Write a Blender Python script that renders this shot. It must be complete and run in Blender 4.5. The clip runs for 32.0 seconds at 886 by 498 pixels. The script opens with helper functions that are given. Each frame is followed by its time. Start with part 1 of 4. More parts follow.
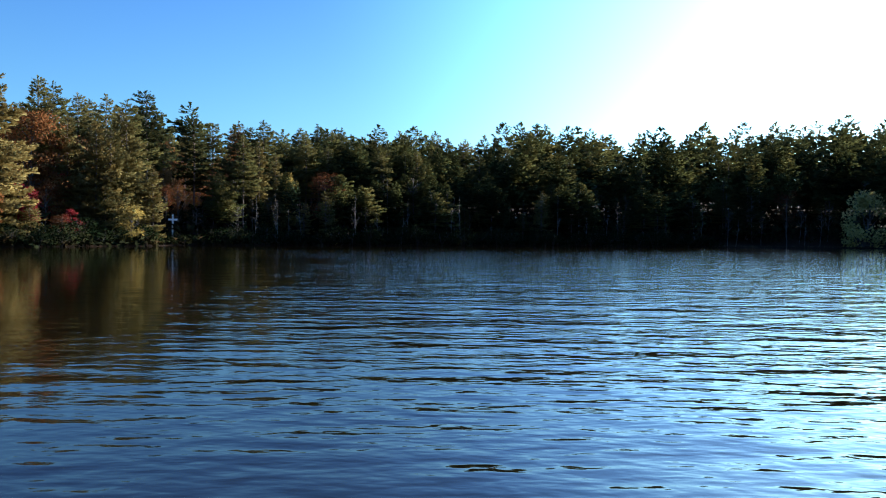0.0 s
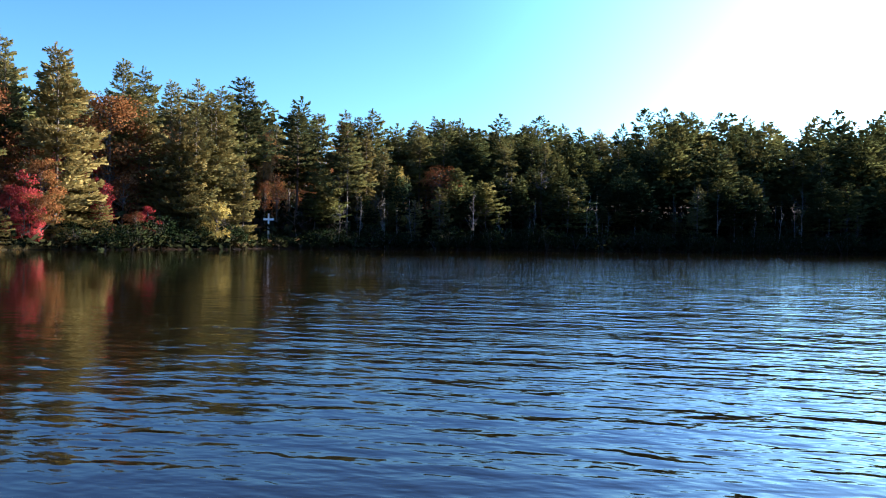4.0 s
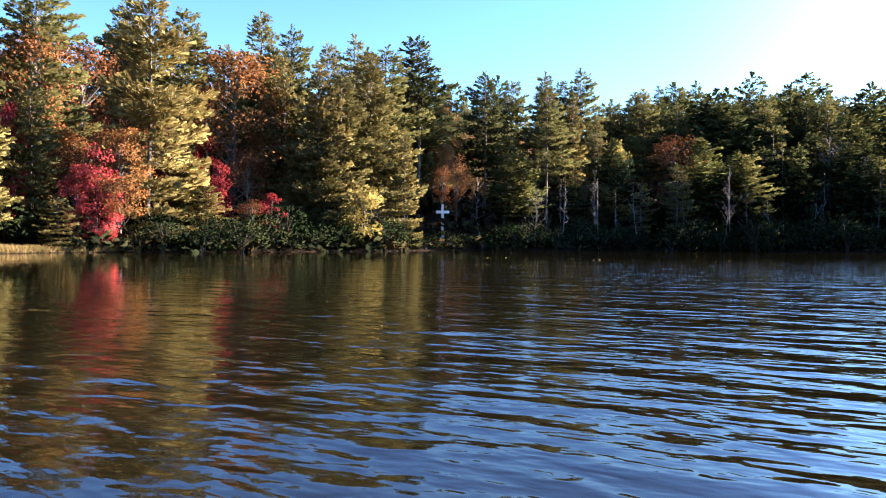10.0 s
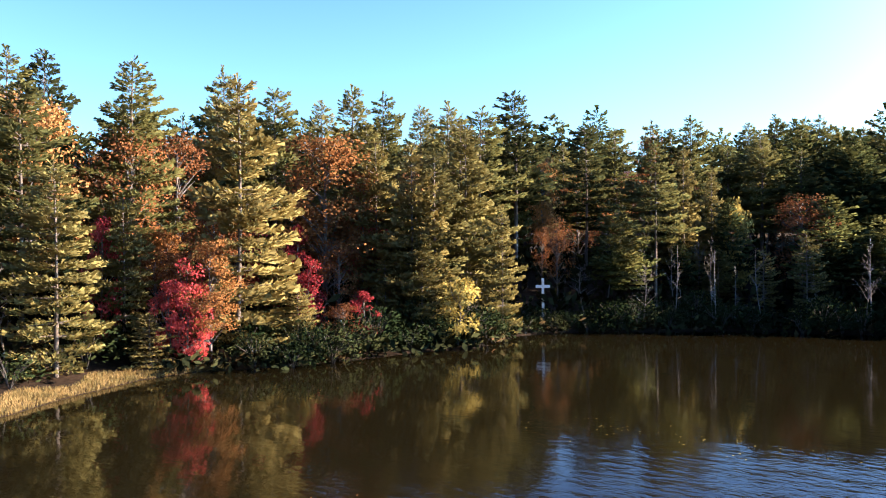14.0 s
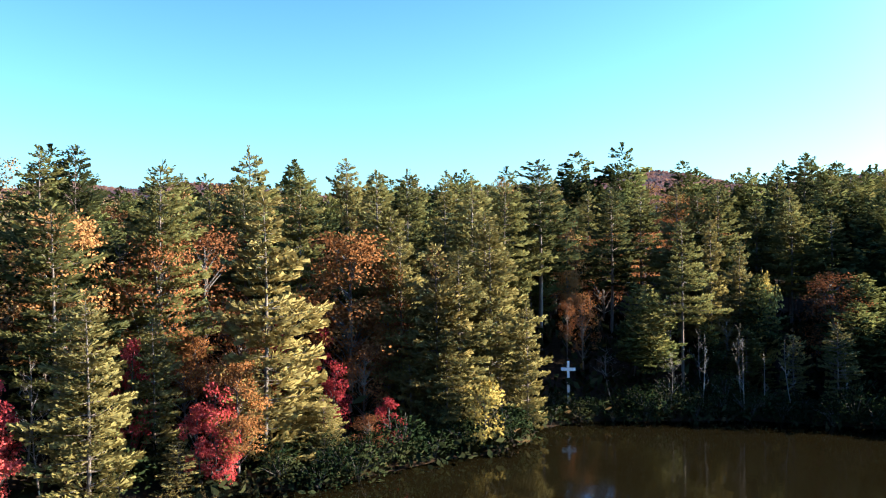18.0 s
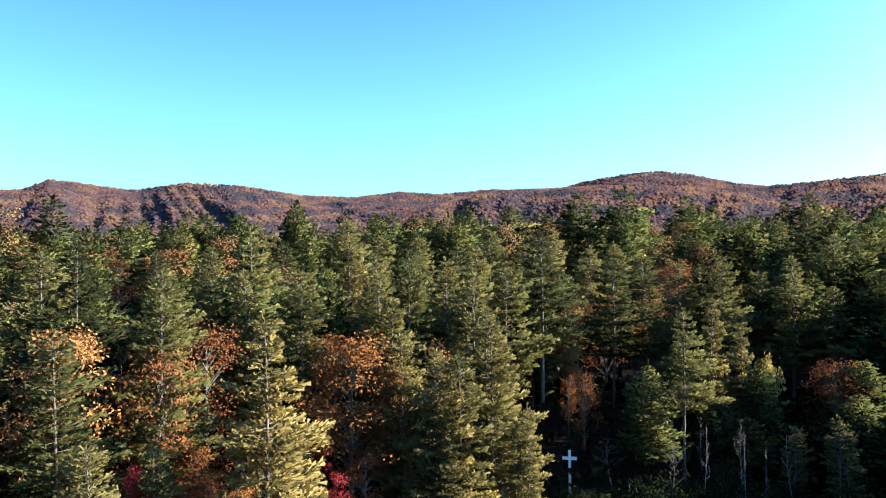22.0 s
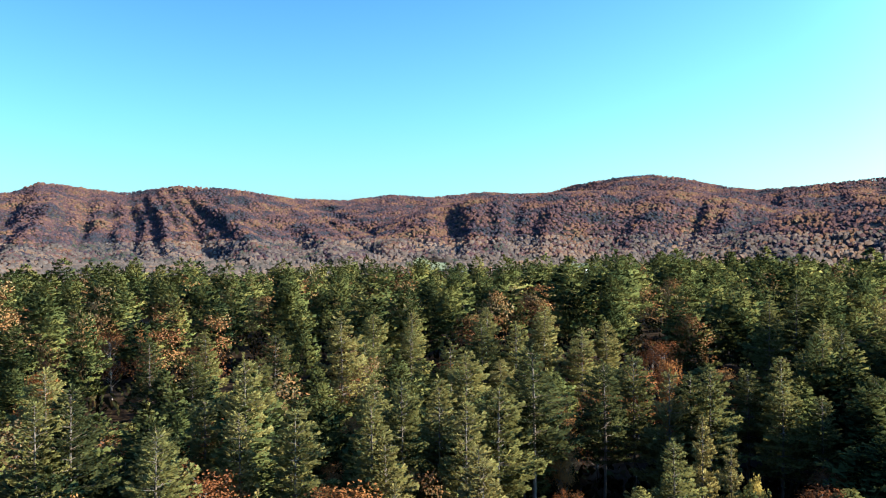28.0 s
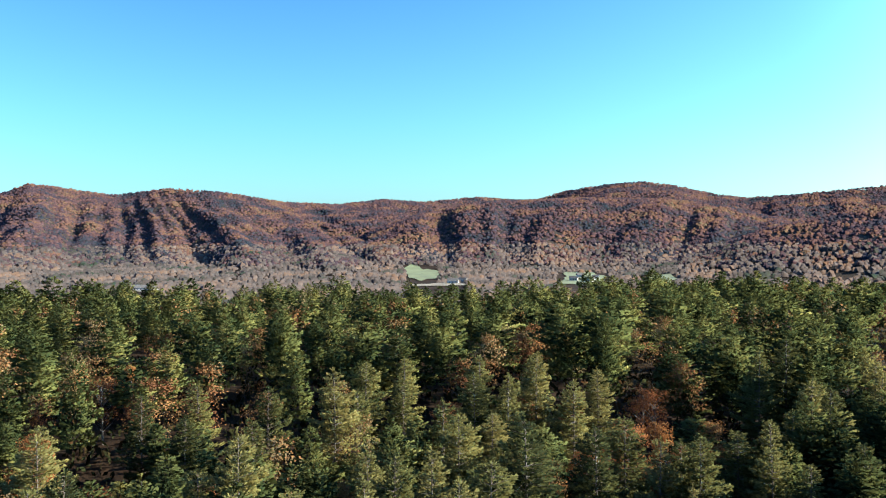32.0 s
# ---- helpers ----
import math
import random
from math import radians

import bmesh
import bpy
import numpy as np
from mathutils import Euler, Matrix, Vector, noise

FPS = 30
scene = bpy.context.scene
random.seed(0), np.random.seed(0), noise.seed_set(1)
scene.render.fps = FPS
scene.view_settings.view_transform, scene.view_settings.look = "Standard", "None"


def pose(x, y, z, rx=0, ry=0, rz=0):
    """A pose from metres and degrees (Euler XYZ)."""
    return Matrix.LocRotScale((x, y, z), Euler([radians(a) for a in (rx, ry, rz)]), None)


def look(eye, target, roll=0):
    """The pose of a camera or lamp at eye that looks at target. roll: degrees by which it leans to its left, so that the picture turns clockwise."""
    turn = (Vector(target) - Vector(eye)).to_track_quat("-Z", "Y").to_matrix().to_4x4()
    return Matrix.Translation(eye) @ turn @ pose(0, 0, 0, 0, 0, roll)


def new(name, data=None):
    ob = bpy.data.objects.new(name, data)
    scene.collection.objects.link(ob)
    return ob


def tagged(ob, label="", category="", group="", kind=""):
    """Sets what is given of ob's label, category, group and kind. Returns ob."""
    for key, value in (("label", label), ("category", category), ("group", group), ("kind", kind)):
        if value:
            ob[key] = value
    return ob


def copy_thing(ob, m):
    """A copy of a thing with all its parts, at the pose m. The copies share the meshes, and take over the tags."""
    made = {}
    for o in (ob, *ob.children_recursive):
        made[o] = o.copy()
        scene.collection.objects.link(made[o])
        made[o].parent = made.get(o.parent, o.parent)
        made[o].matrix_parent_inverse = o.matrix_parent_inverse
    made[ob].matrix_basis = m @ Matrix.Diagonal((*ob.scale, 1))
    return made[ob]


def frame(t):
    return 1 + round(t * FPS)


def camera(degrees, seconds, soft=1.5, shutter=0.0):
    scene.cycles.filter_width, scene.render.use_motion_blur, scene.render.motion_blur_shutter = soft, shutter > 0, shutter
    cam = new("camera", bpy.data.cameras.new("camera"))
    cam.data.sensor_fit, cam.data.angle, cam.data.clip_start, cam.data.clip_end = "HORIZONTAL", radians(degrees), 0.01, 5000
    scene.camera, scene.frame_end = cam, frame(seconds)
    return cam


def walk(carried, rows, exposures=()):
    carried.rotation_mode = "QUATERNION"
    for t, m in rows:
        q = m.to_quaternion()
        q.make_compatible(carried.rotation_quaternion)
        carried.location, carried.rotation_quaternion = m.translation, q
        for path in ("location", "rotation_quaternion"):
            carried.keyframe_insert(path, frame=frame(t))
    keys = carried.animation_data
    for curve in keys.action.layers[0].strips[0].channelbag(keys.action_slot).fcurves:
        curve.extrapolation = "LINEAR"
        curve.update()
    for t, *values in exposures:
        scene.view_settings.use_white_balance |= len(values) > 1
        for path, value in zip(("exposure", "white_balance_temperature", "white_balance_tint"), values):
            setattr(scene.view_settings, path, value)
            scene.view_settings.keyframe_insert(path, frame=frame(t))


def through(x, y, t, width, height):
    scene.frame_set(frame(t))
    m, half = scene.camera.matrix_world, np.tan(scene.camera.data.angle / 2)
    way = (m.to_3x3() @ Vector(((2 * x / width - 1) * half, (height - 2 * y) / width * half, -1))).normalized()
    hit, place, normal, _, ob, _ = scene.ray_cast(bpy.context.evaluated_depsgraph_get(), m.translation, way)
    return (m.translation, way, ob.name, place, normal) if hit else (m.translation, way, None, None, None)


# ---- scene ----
cam = camera(63.1, 32.0, soft=1.1)
# seconds, x, y, z, yaw, pitch, roll
PATH = [
    (0.0, 2.26, 0.08, 1.35, 0.74, -0.76, -0.38),
    (0.5, 2.24, 2.66, 1.37, 2.21, -0.74, -0.39),
    (1.0, 2.20, 5.26, 1.39, 3.75, -0.73, -0.42),
    (1.5, 2.14, 7.89, 1.41, 5.17, -0.72, -0.48),
    (2.0, 2.01, 10.53, 1.44, 6.24, -0.71, -0.56),
    (2.5, 1.75, 13.16, 1.46, 7.25, -0.69, -0.62),
    (3.0, 1.25, 15.79, 1.48, 8.38, -0.66, -0.67),
    (3.5, 0.49, 18.42, 1.50, 9.32, -0.64, -0.70),
    (5.5, -1.37, 28.83, 1.38, 13.40, -0.65, -0.70),
    (6.0, -1.70, 31.38, 1.35, 14.51, -0.65, -0.67),
    (6.5, -2.31, 33.95, 1.26, 15.68, -0.65, -0.62),
    (7.0, -3.14, 36.54, 1.18, 16.82, -0.63, -0.55),
    (7.5, -4.07, 39.11, 1.09, 17.75, -0.61, -0.48),
    (8.0, -5.02, 41.65, 1.00, 18.70, -0.59, -0.43),
    (8.5, -5.97, 44.15, 0.90, 19.67, -0.58, -0.40),
    (9.0, -6.91, 46.59, 0.80, 20.82, -0.57, -0.36),
    (9.5, -7.77, 48.77, 0.82, 22.61, -0.55, -0.32),
    (10.0, -8.66, 51.09, 0.85, 26.72, -0.48, -0.24),
    (10.5, -9.62, 53.11, 1.43, 29.57, -0.36, -0.10),
    (11.0, -10.32, 54.39, 2.42, 30.42, -0.24, 0.05),
    (11.5, -10.85, 54.97, 3.46, 31.20, -0.16, 0.19),
    (12.0, -11.20, 55.11, 4.51, 31.96, -0.11, 0.31),
    (12.5, -11.25, 55.15, 5.65, 32.62, -0.12, 0.41),
    (13.0, -11.29, 55.08, 6.84, 33.20, -0.15, 0.47),
    (13.5, -11.25, 54.99, 8.05, 33.81, -0.20, 0.51),
    (14.0, -11.15, 54.93, 9.31, 34.27, -0.26, 0.54),
    (14.5, -11.00, 54.88, 10.62, 34.72, -0.32, 0.56),
    (16.5, -10.85, 54.90, 15.44, 35.90, -0.35, 0.80),
    (17.0, -10.93, 54.95, 16.48, 36.08, -0.34, 0.89),
    (17.5, -10.98, 54.97, 17.66, 36.18, -0.36, 0.90),
    (18.0, -11.01, 54.98, 18.96, 36.23, -0.41, 0.86),
    (18.5, -11.02, 55.01, 20.31, 36.28, -0.47, 0.83),
    (19.0, -10.99, 55.08, 21.64, 36.35, -0.51, 0.83),
    (19.5, -10.95, 55.18, 22.92, 36.39, -0.53, 0.86),
    (20.0, -10.90, 55.26, 24.17, 36.48, -0.53, 0.89),
    (20.5, -10.87, 55.30, 25.42, 36.48, -0.53, 0.88),
    (21.0, -10.85, 55.31, 26.68, 36.48, -0.54, 0.85),
    (21.5, -10.85, 55.30, 27.97, 36.48, -0.57, 0.85),
    (22.0, -10.85, 55.30, 29.28, 36.45, -0.60, 0.86),
    (22.5, -10.84, 55.32, 30.59, 36.40, -0.62, 0.89),
    (23.0, -10.83, 55.33, 31.91, 36.37, -0.64, 0.91),
    (23.5, -10.79, 55.33, 33.23, 36.33, -0.66, 0.92),
    (24.0, -10.74, 55.31, 34.53, 36.29, -0.67, 0.92),
    (24.5, -10.69, 55.27, 35.82, 36.27, -0.68, 0.90),
    (25.0, -10.64, 55.22, 37.11, 36.22, -0.69, 0.89),
    (25.5, -10.60, 55.18, 38.39, 36.17, -0.70, 0.90),
    (27.5, -10.49, 55.16, 43.53, 35.90, -0.77, 0.92),
    (28.0, -10.53, 55.08, 44.70, 35.82, -0.75, 0.84),
    (28.5, -10.57, 54.99, 45.82, 35.73, -0.74, 0.77),
    (29.0, -10.59, 54.93, 46.93, 35.63, -0.73, 0.72),
    (29.5, -10.59, 54.90, 48.06, 35.57, -0.71, 0.66),
    (30.0, -10.58, 54.88, 49.20, 35.50, -0.70, 0.60),
    (30.5, -10.57, 54.85, 50.36, 35.42, -0.68, 0.55),
    (31.0, -10.56, 54.81, 51.51, 35.32, -0.66, 0.49),
    (31.5, -10.56, 54.75, 52.67, 35.23, -0.64, 0.42),
    (32.0, -10.56, 54.64, 53.80, 35.15, -0.61, 0.35),
]
walk(cam, [(t, pose(x, y, z, 90 + pitch, roll, yaw)) for t, x, y, z, yaw, pitch, roll in PATH],
     exposures=[(0.0, 1.9, 6150, 18), (3.0, 2.3, 6250, 20), (6.0, 2.80, 6350, 22), (9.0, 3.1, 6700, 25), (10.5, 3.27, 7050, 28), (13.0, 3.2, 7300, 28), (16.0, 2.98, 6850, 19),
                (19.0, 2.85, 6550, 14), (25.0, 2.66, 6400, 10), (32.0, 2.50, 6400, 7)])

# ---- light: a clear autumn afternoon, sun high to the right of the lake ----
SUN_AZ, SUN_EL = 50.0, 24.0        # degrees clockwise from +y, and above the horizon
world = bpy.data.worlds.new("sky")
scene.world = world
world.use_nodes = True
wn, wl = world.node_tree.nodes, world.node_tree.links
sky = wn.new("ShaderNodeTexSky")
sky.sky_type, sky.sun_disc = "NISHITA", False
sky.sun_elevation, sky.sun_rotation = radians(SUN_EL), radians(SUN_AZ)
sky.air_density, sky.dust_density, sky.ozone_density, sky.altitude = 1.0, 3.2, 2.0, 700
tint = wn.new("ShaderNodeMix")           # the cool cyan of a clear autumn sky
tint.data_type, tint.blend_type = "RGBA", "MULTIPLY"
tint.inputs[0].default_value = 1.0
height, deep = wn.new("ShaderNodeSeparateXYZ"), wn.new("ShaderNodeValToRGB")    # deeper blue overhead
wl.new(wn.new("ShaderNodeTexCoord").outputs["Generated"], height.inputs[0])
wl.new(height.outputs[2], deep.inputs[0])
stops = deep.color_ramp.elements
stops.new(0.16)
stops.new(0.34)
for stop, (at, rgb) in zip(stops, ((0.0, (0.66, 1.0, 1.08)), (0.16, (0.50, 0.97, 1.15)), (0.34, (0.36, 0.79, 1.20)), (0.80, (0.36, 0.77, 1.28)))):
    stop.position, stop.color = at, (*rgb, 1)
wl.new(deep.outputs[0], tint.inputs[7])
wl.new(sky.outputs[0], tint.inputs[6])
_a, _e = radians(SUN_AZ), radians(SUN_EL)
SUN_DIR = Vector((math.sin(_a) * math.cos(_e), math.cos(_a) * math.cos(_e), math.sin(_e)))
towards, ring, aureole = wn.new("ShaderNodeVectorMath"), wn.new("ShaderNodeMapRange"), wn.new("ShaderNodeMix")   # the wide bright aureole of a hazy sun
towards.operation, towards.inputs[1].default_value = "DOT_PRODUCT", SUN_DIR
wl.new(height.inputs[0].links[0].from_socket, towards.inputs[0])
ring.interpolation_type = "SMOOTHSTEP"
for k, v in ((1, 0.52), (2, 1.0), (3, 1.0), (4, 2.3)):
    ring.inputs[k].default_value = v
wl.new(towards.outputs["Value"], ring.inputs[0])
aureole.data_type, aureole.blend_type, aureole.inputs[0].default_value = "RGBA", "MULTIPLY", 1.0
wl.new(tint.outputs[2], aureole.inputs[6])
wl.new(ring.outputs[0], aureole.inputs[7])
wl.new(aureole.outputs[2], wn["Background"].inputs[0])
wn["Background"].inputs[1].default_value = 0.052
sun_data = bpy.data.lights.new("sun", "SUN")
sun_data.energy, sun_data.angle, sun_data.color = 5.0, radians(0.5), (1.0, 0.87, 0.68)
sun = new("sun", sun_data)
sun.matrix_world = look(SUN_DIR * 300, (0, 0, 0))


# ---- materials ----
def material(name):
    m = bpy.data.materials.new(name)
    m.use_nodes = True
    n, l = m.node_tree.nodes, m.node_tree.links
    return m, n, l, n["Principled BSDF"]


def ramp(n, stops):
    r = n.new("ShaderNodeValToRGB")
    e = r.color_ramp.elements
    while len(e) < len(stops):
        e.new(0.5)
    for k, (p, c) in enumerate(stops):
        e[k].position, e[k].color = p, (*c, 1)
    return r


def noise_node(n, l, scale, detail=3.0, coord=None):
    t = n.new("ShaderNodeTexNoise")
    t.inputs["Scale"].default_value, t.inputs["Detail"].default_value = scale, detail
    if coord is not None:
        l.new(coord, t.inputs["Vector"])
    return t


def world_coord(n):
    return n.new("ShaderNodeNewGeometry").outputs["Position"]


def mix_rgb(n, l, fac, a, b, kind="MIX"):
    m = n.new("ShaderNodeMix")
    m.data_type, m.blend_type = "RGBA", kind
    for socket, v in ((m.inputs[0], fac), (m.inputs[6], a), (m.inputs[7], b)):
        if isinstance(v, (int, float)):
            socket.default_value = v
        elif isinstance(v, tuple):
            socket.default_value = (*v, 1)
        else:
            l.new(v, socket)
    return m.outputs[2]


def leaf_material(name, stops, through=0.35, tree_scale=None, gloss=0.8, shine=0.0, vary=0.3):
    """Leaves or needles: hue by tree, tone by leaf, light shining through."""
    m, n, l, p = material(name)
    geo = n.new("ShaderNodeNewGeometry")
    if tree_scale:
        by_tree = noise_node(n, l, tree_scale, 1.0, geo.outputs["Position"]).outputs["Fac"]
        st = n.new("ShaderNodeMapRange")
        st.inputs[1].default_value, st.inputs[2].default_value = 0.3, 0.7
        l.new(by_tree, st.inputs[0])
        by_tree = st.outputs[0]
    else:
        by_tree = n.new("ShaderNodeObjectInfo").outputs["Random"]
    add = n.new("ShaderNodeMath")
    add.operation = "MULTIPLY_ADD"
    l.new(geo.outputs["Random Per Island"], add.inputs[0])
    add.inputs[1].default_value = vary
    scale = n.new("ShaderNodeMath")
    scale.operation = "MULTIPLY"
    scale.inputs[1].default_value = 1 - vary
    l.new(by_tree, scale.inputs[0])
    l.new(scale.outputs[0], add.inputs[2])
    r = ramp(n, stops)
    l.new(add.outputs[0], r.inputs[0])
    l.new(r.outputs[0], p.inputs["Base Color"])
    p.inputs["Roughness"].default_value = gloss
    p.inputs["Specular IOR Level"].default_value = shine
    tr = n.new("ShaderNodeBsdfTranslucent")
    l.new(r.outputs[0], tr.inputs[0])
    mx = n.new("ShaderNodeMixShader")
    mx.inputs[0].default_value = through
    l.new(p.outputs[0], mx.inputs[1])
    l.new(tr.outputs[0], mx.inputs[2])
    l.new(mx.outputs[0], n["Material Output"].inputs[0])
    return m


def bark_material(name, dark, light, scale=6.0):
    m, n, l, p = material(name)
    c = n.new("ShaderNodeTexCoord").outputs["Object"]
    mp = n.new("ShaderNodeMapping")
    mp.inputs["Scale"].default_value = (1, 1, 0.2)
    l.new(c, mp.inputs[0])
    t = noise_node(n, l, scale, 5, mp.outputs[0])
    r = ramp(n, [(0.3, dark), (0.7, light)])
    l.new(t.outputs["Fac"], r.inputs[0])
    l.new(r.outputs[0], p.inputs["Base Color"])
    p.inputs["Roughness"].default_value = 0.9
    b = n.new("ShaderNodeBump")
    b.inputs["Strength"].default_value, b.inputs["Distance"].default_value = 0.6, 0.05
    l.new(t.outputs["Fac"], b.inputs["Height"])
    l.new(b.outputs[0], p.inputs["Normal"])
    return m


PINE = [(0.0, (0.011, 0.020, 0.009)), (0.3, (0.029, 0.038, 0.015)), (0.65, (0.065, 0.073, 0.025)), (1.0, (0.123, 0.113, 0.039))]
PINE_NEAR = [(0.0, (0.016, 0.024, 0.013)), (0.3, (0.050, 0.054, 0.021)), (0.65, (0.104, 0.103, 0.037)), (1.0, (0.162, 0.140, 0.054))]
M_PINE = leaf_material("pine_needles", PINE_NEAR, 0.36)
M_PINE_FAR = leaf_material("far_pine_needles", PINE, 0.2, 0.11, 0.8, 0.0, 0.2)
# yellower than the other pines: low sun on the bank put into the colour
M_GOLDPINE = leaf_material("sunlit_pine_needles", [(0.0, (0.066, 0.064, 0.025)), (0.5, (0.120, 0.105, 0.039)), (1.0, (0.166, 0.131, 0.049))], 0.22)
M_ORANGE = leaf_material("orange_leaves", [(0.0, (0.091, 0.034, 0.015)), (0.5, (0.202, 0.093, 0.034)), (1.0, (0.280, 0.159, 0.066))], 0.3)
M_RED = leaf_material("red_leaves", [(0.0, (0.112, 0.014, 0.019)), (0.5, (0.316, 0.043, 0.045)), (1.0, (0.483, 0.105, 0.080))], 0.35)
M_RUST = leaf_material("rust_leaves", [(0.0, (0.053, 0.022, 0.011)), (0.5, (0.137, 0.055, 0.024)), (1.0, (0.238, 0.109, 0.044))], 0.3)
M_YELLOW = leaf_material("yellow_leaves", [(0.0, (0.131, 0.105, 0.030)), (0.5, (0.290, 0.228, 0.066)), (1.0, (0.442, 0.359, 0.131))], 0.3)
# dark green, deepened to near black to hold the shadow of overhanging pines
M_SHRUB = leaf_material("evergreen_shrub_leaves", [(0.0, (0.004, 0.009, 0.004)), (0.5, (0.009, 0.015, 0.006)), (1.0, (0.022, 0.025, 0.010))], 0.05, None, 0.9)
# leaf colour lowered so that gaps between the trees look deeply shaded
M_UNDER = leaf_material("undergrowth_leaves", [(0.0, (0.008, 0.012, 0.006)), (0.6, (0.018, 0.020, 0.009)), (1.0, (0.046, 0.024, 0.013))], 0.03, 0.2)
M_AUTUMN_FAR = leaf_material("far_autumn_leaves", [(0.0, (0.048, 0.021, 0.014)), (0.3, (0.109, 0.051, 0.024)), (0.55, (0.143, 0.083, 0.036)), (0.8, (0.123, 0.102, 0.057)), (1.0, (0.096, 0.096, 0.045))], 0.2, 0.09)
M_BARK = bark_material("pine_bark", (0.035, 0.028, 0.023), (0.10, 0.082, 0.068))
M_TWIG = bark_material("dark_twigs", (0.011, 0.009, 0.008), (0.033, 0.028, 0.024))
M_GREYBARK = bark_material("grey_bark", (0.036, 0.033, 0.031), (0.103, 0.092, 0.085))
M_BIRCH = bark_material("pale_birch_bark", (0.059, 0.056, 0.053), (0.153, 0.147, 0.141), 9)


def ground_material():
    m, n, l, p = material("forest_floor")
    c = world_coord(n)
    a, b = noise_node(n, l, 0.08, 5, c), noise_node(n, l, 2.5, 6, c)
    # far darker than real leaf litter: the forest's shade is in this colour
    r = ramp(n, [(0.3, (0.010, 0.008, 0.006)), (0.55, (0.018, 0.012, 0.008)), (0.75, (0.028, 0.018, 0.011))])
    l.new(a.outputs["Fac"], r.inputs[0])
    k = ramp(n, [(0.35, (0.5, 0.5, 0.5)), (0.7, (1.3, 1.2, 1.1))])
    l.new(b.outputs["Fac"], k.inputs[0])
    xyz = n.new("ShaderNodeSeparateXYZ")
    l.new(c, xyz.inputs[0])
    up = n.new("ShaderNodeMapRange")
    up.inputs[1].default_value, up.inputs[2].default_value = 22.0, 40.0
    l.new(xyz.outputs[2], up.inputs[0])
    slope = ramp(n, [(0.35, (0.016, 0.018, 0.018)), (0.5, (0.030, 0.025, 0.023)), (0.65, (0.046, 0.033, 0.028))])   # leafless slopes
    l.new(noise_node(n, l, 0.09, 6, c).outputs["Fac"], slope.inputs[0])
    base = mix_rgb(n, l, up.outputs[0], r.outputs[0], slope.outputs[0])
    l.new(mix_rgb(n, l, 1.0, base, k.outputs[0], "MULTIPLY"), p.inputs["Base Color"])
    p.inputs["Specular IOR Level"].default_value = 0.05
    p.inputs["Roughness"].default_value = 0.95
    bp = n.new("ShaderNodeBump")
    bp.inputs["Strength"].default_value, bp.inputs["Distance"].default_value = 0.5, 0.1
    l.new(b.outputs["Fac"], bp.inputs["Height"])
    l.new(bp.outputs[0], p.inputs["Normal"])
    return m


M_GROUND = ground_material()


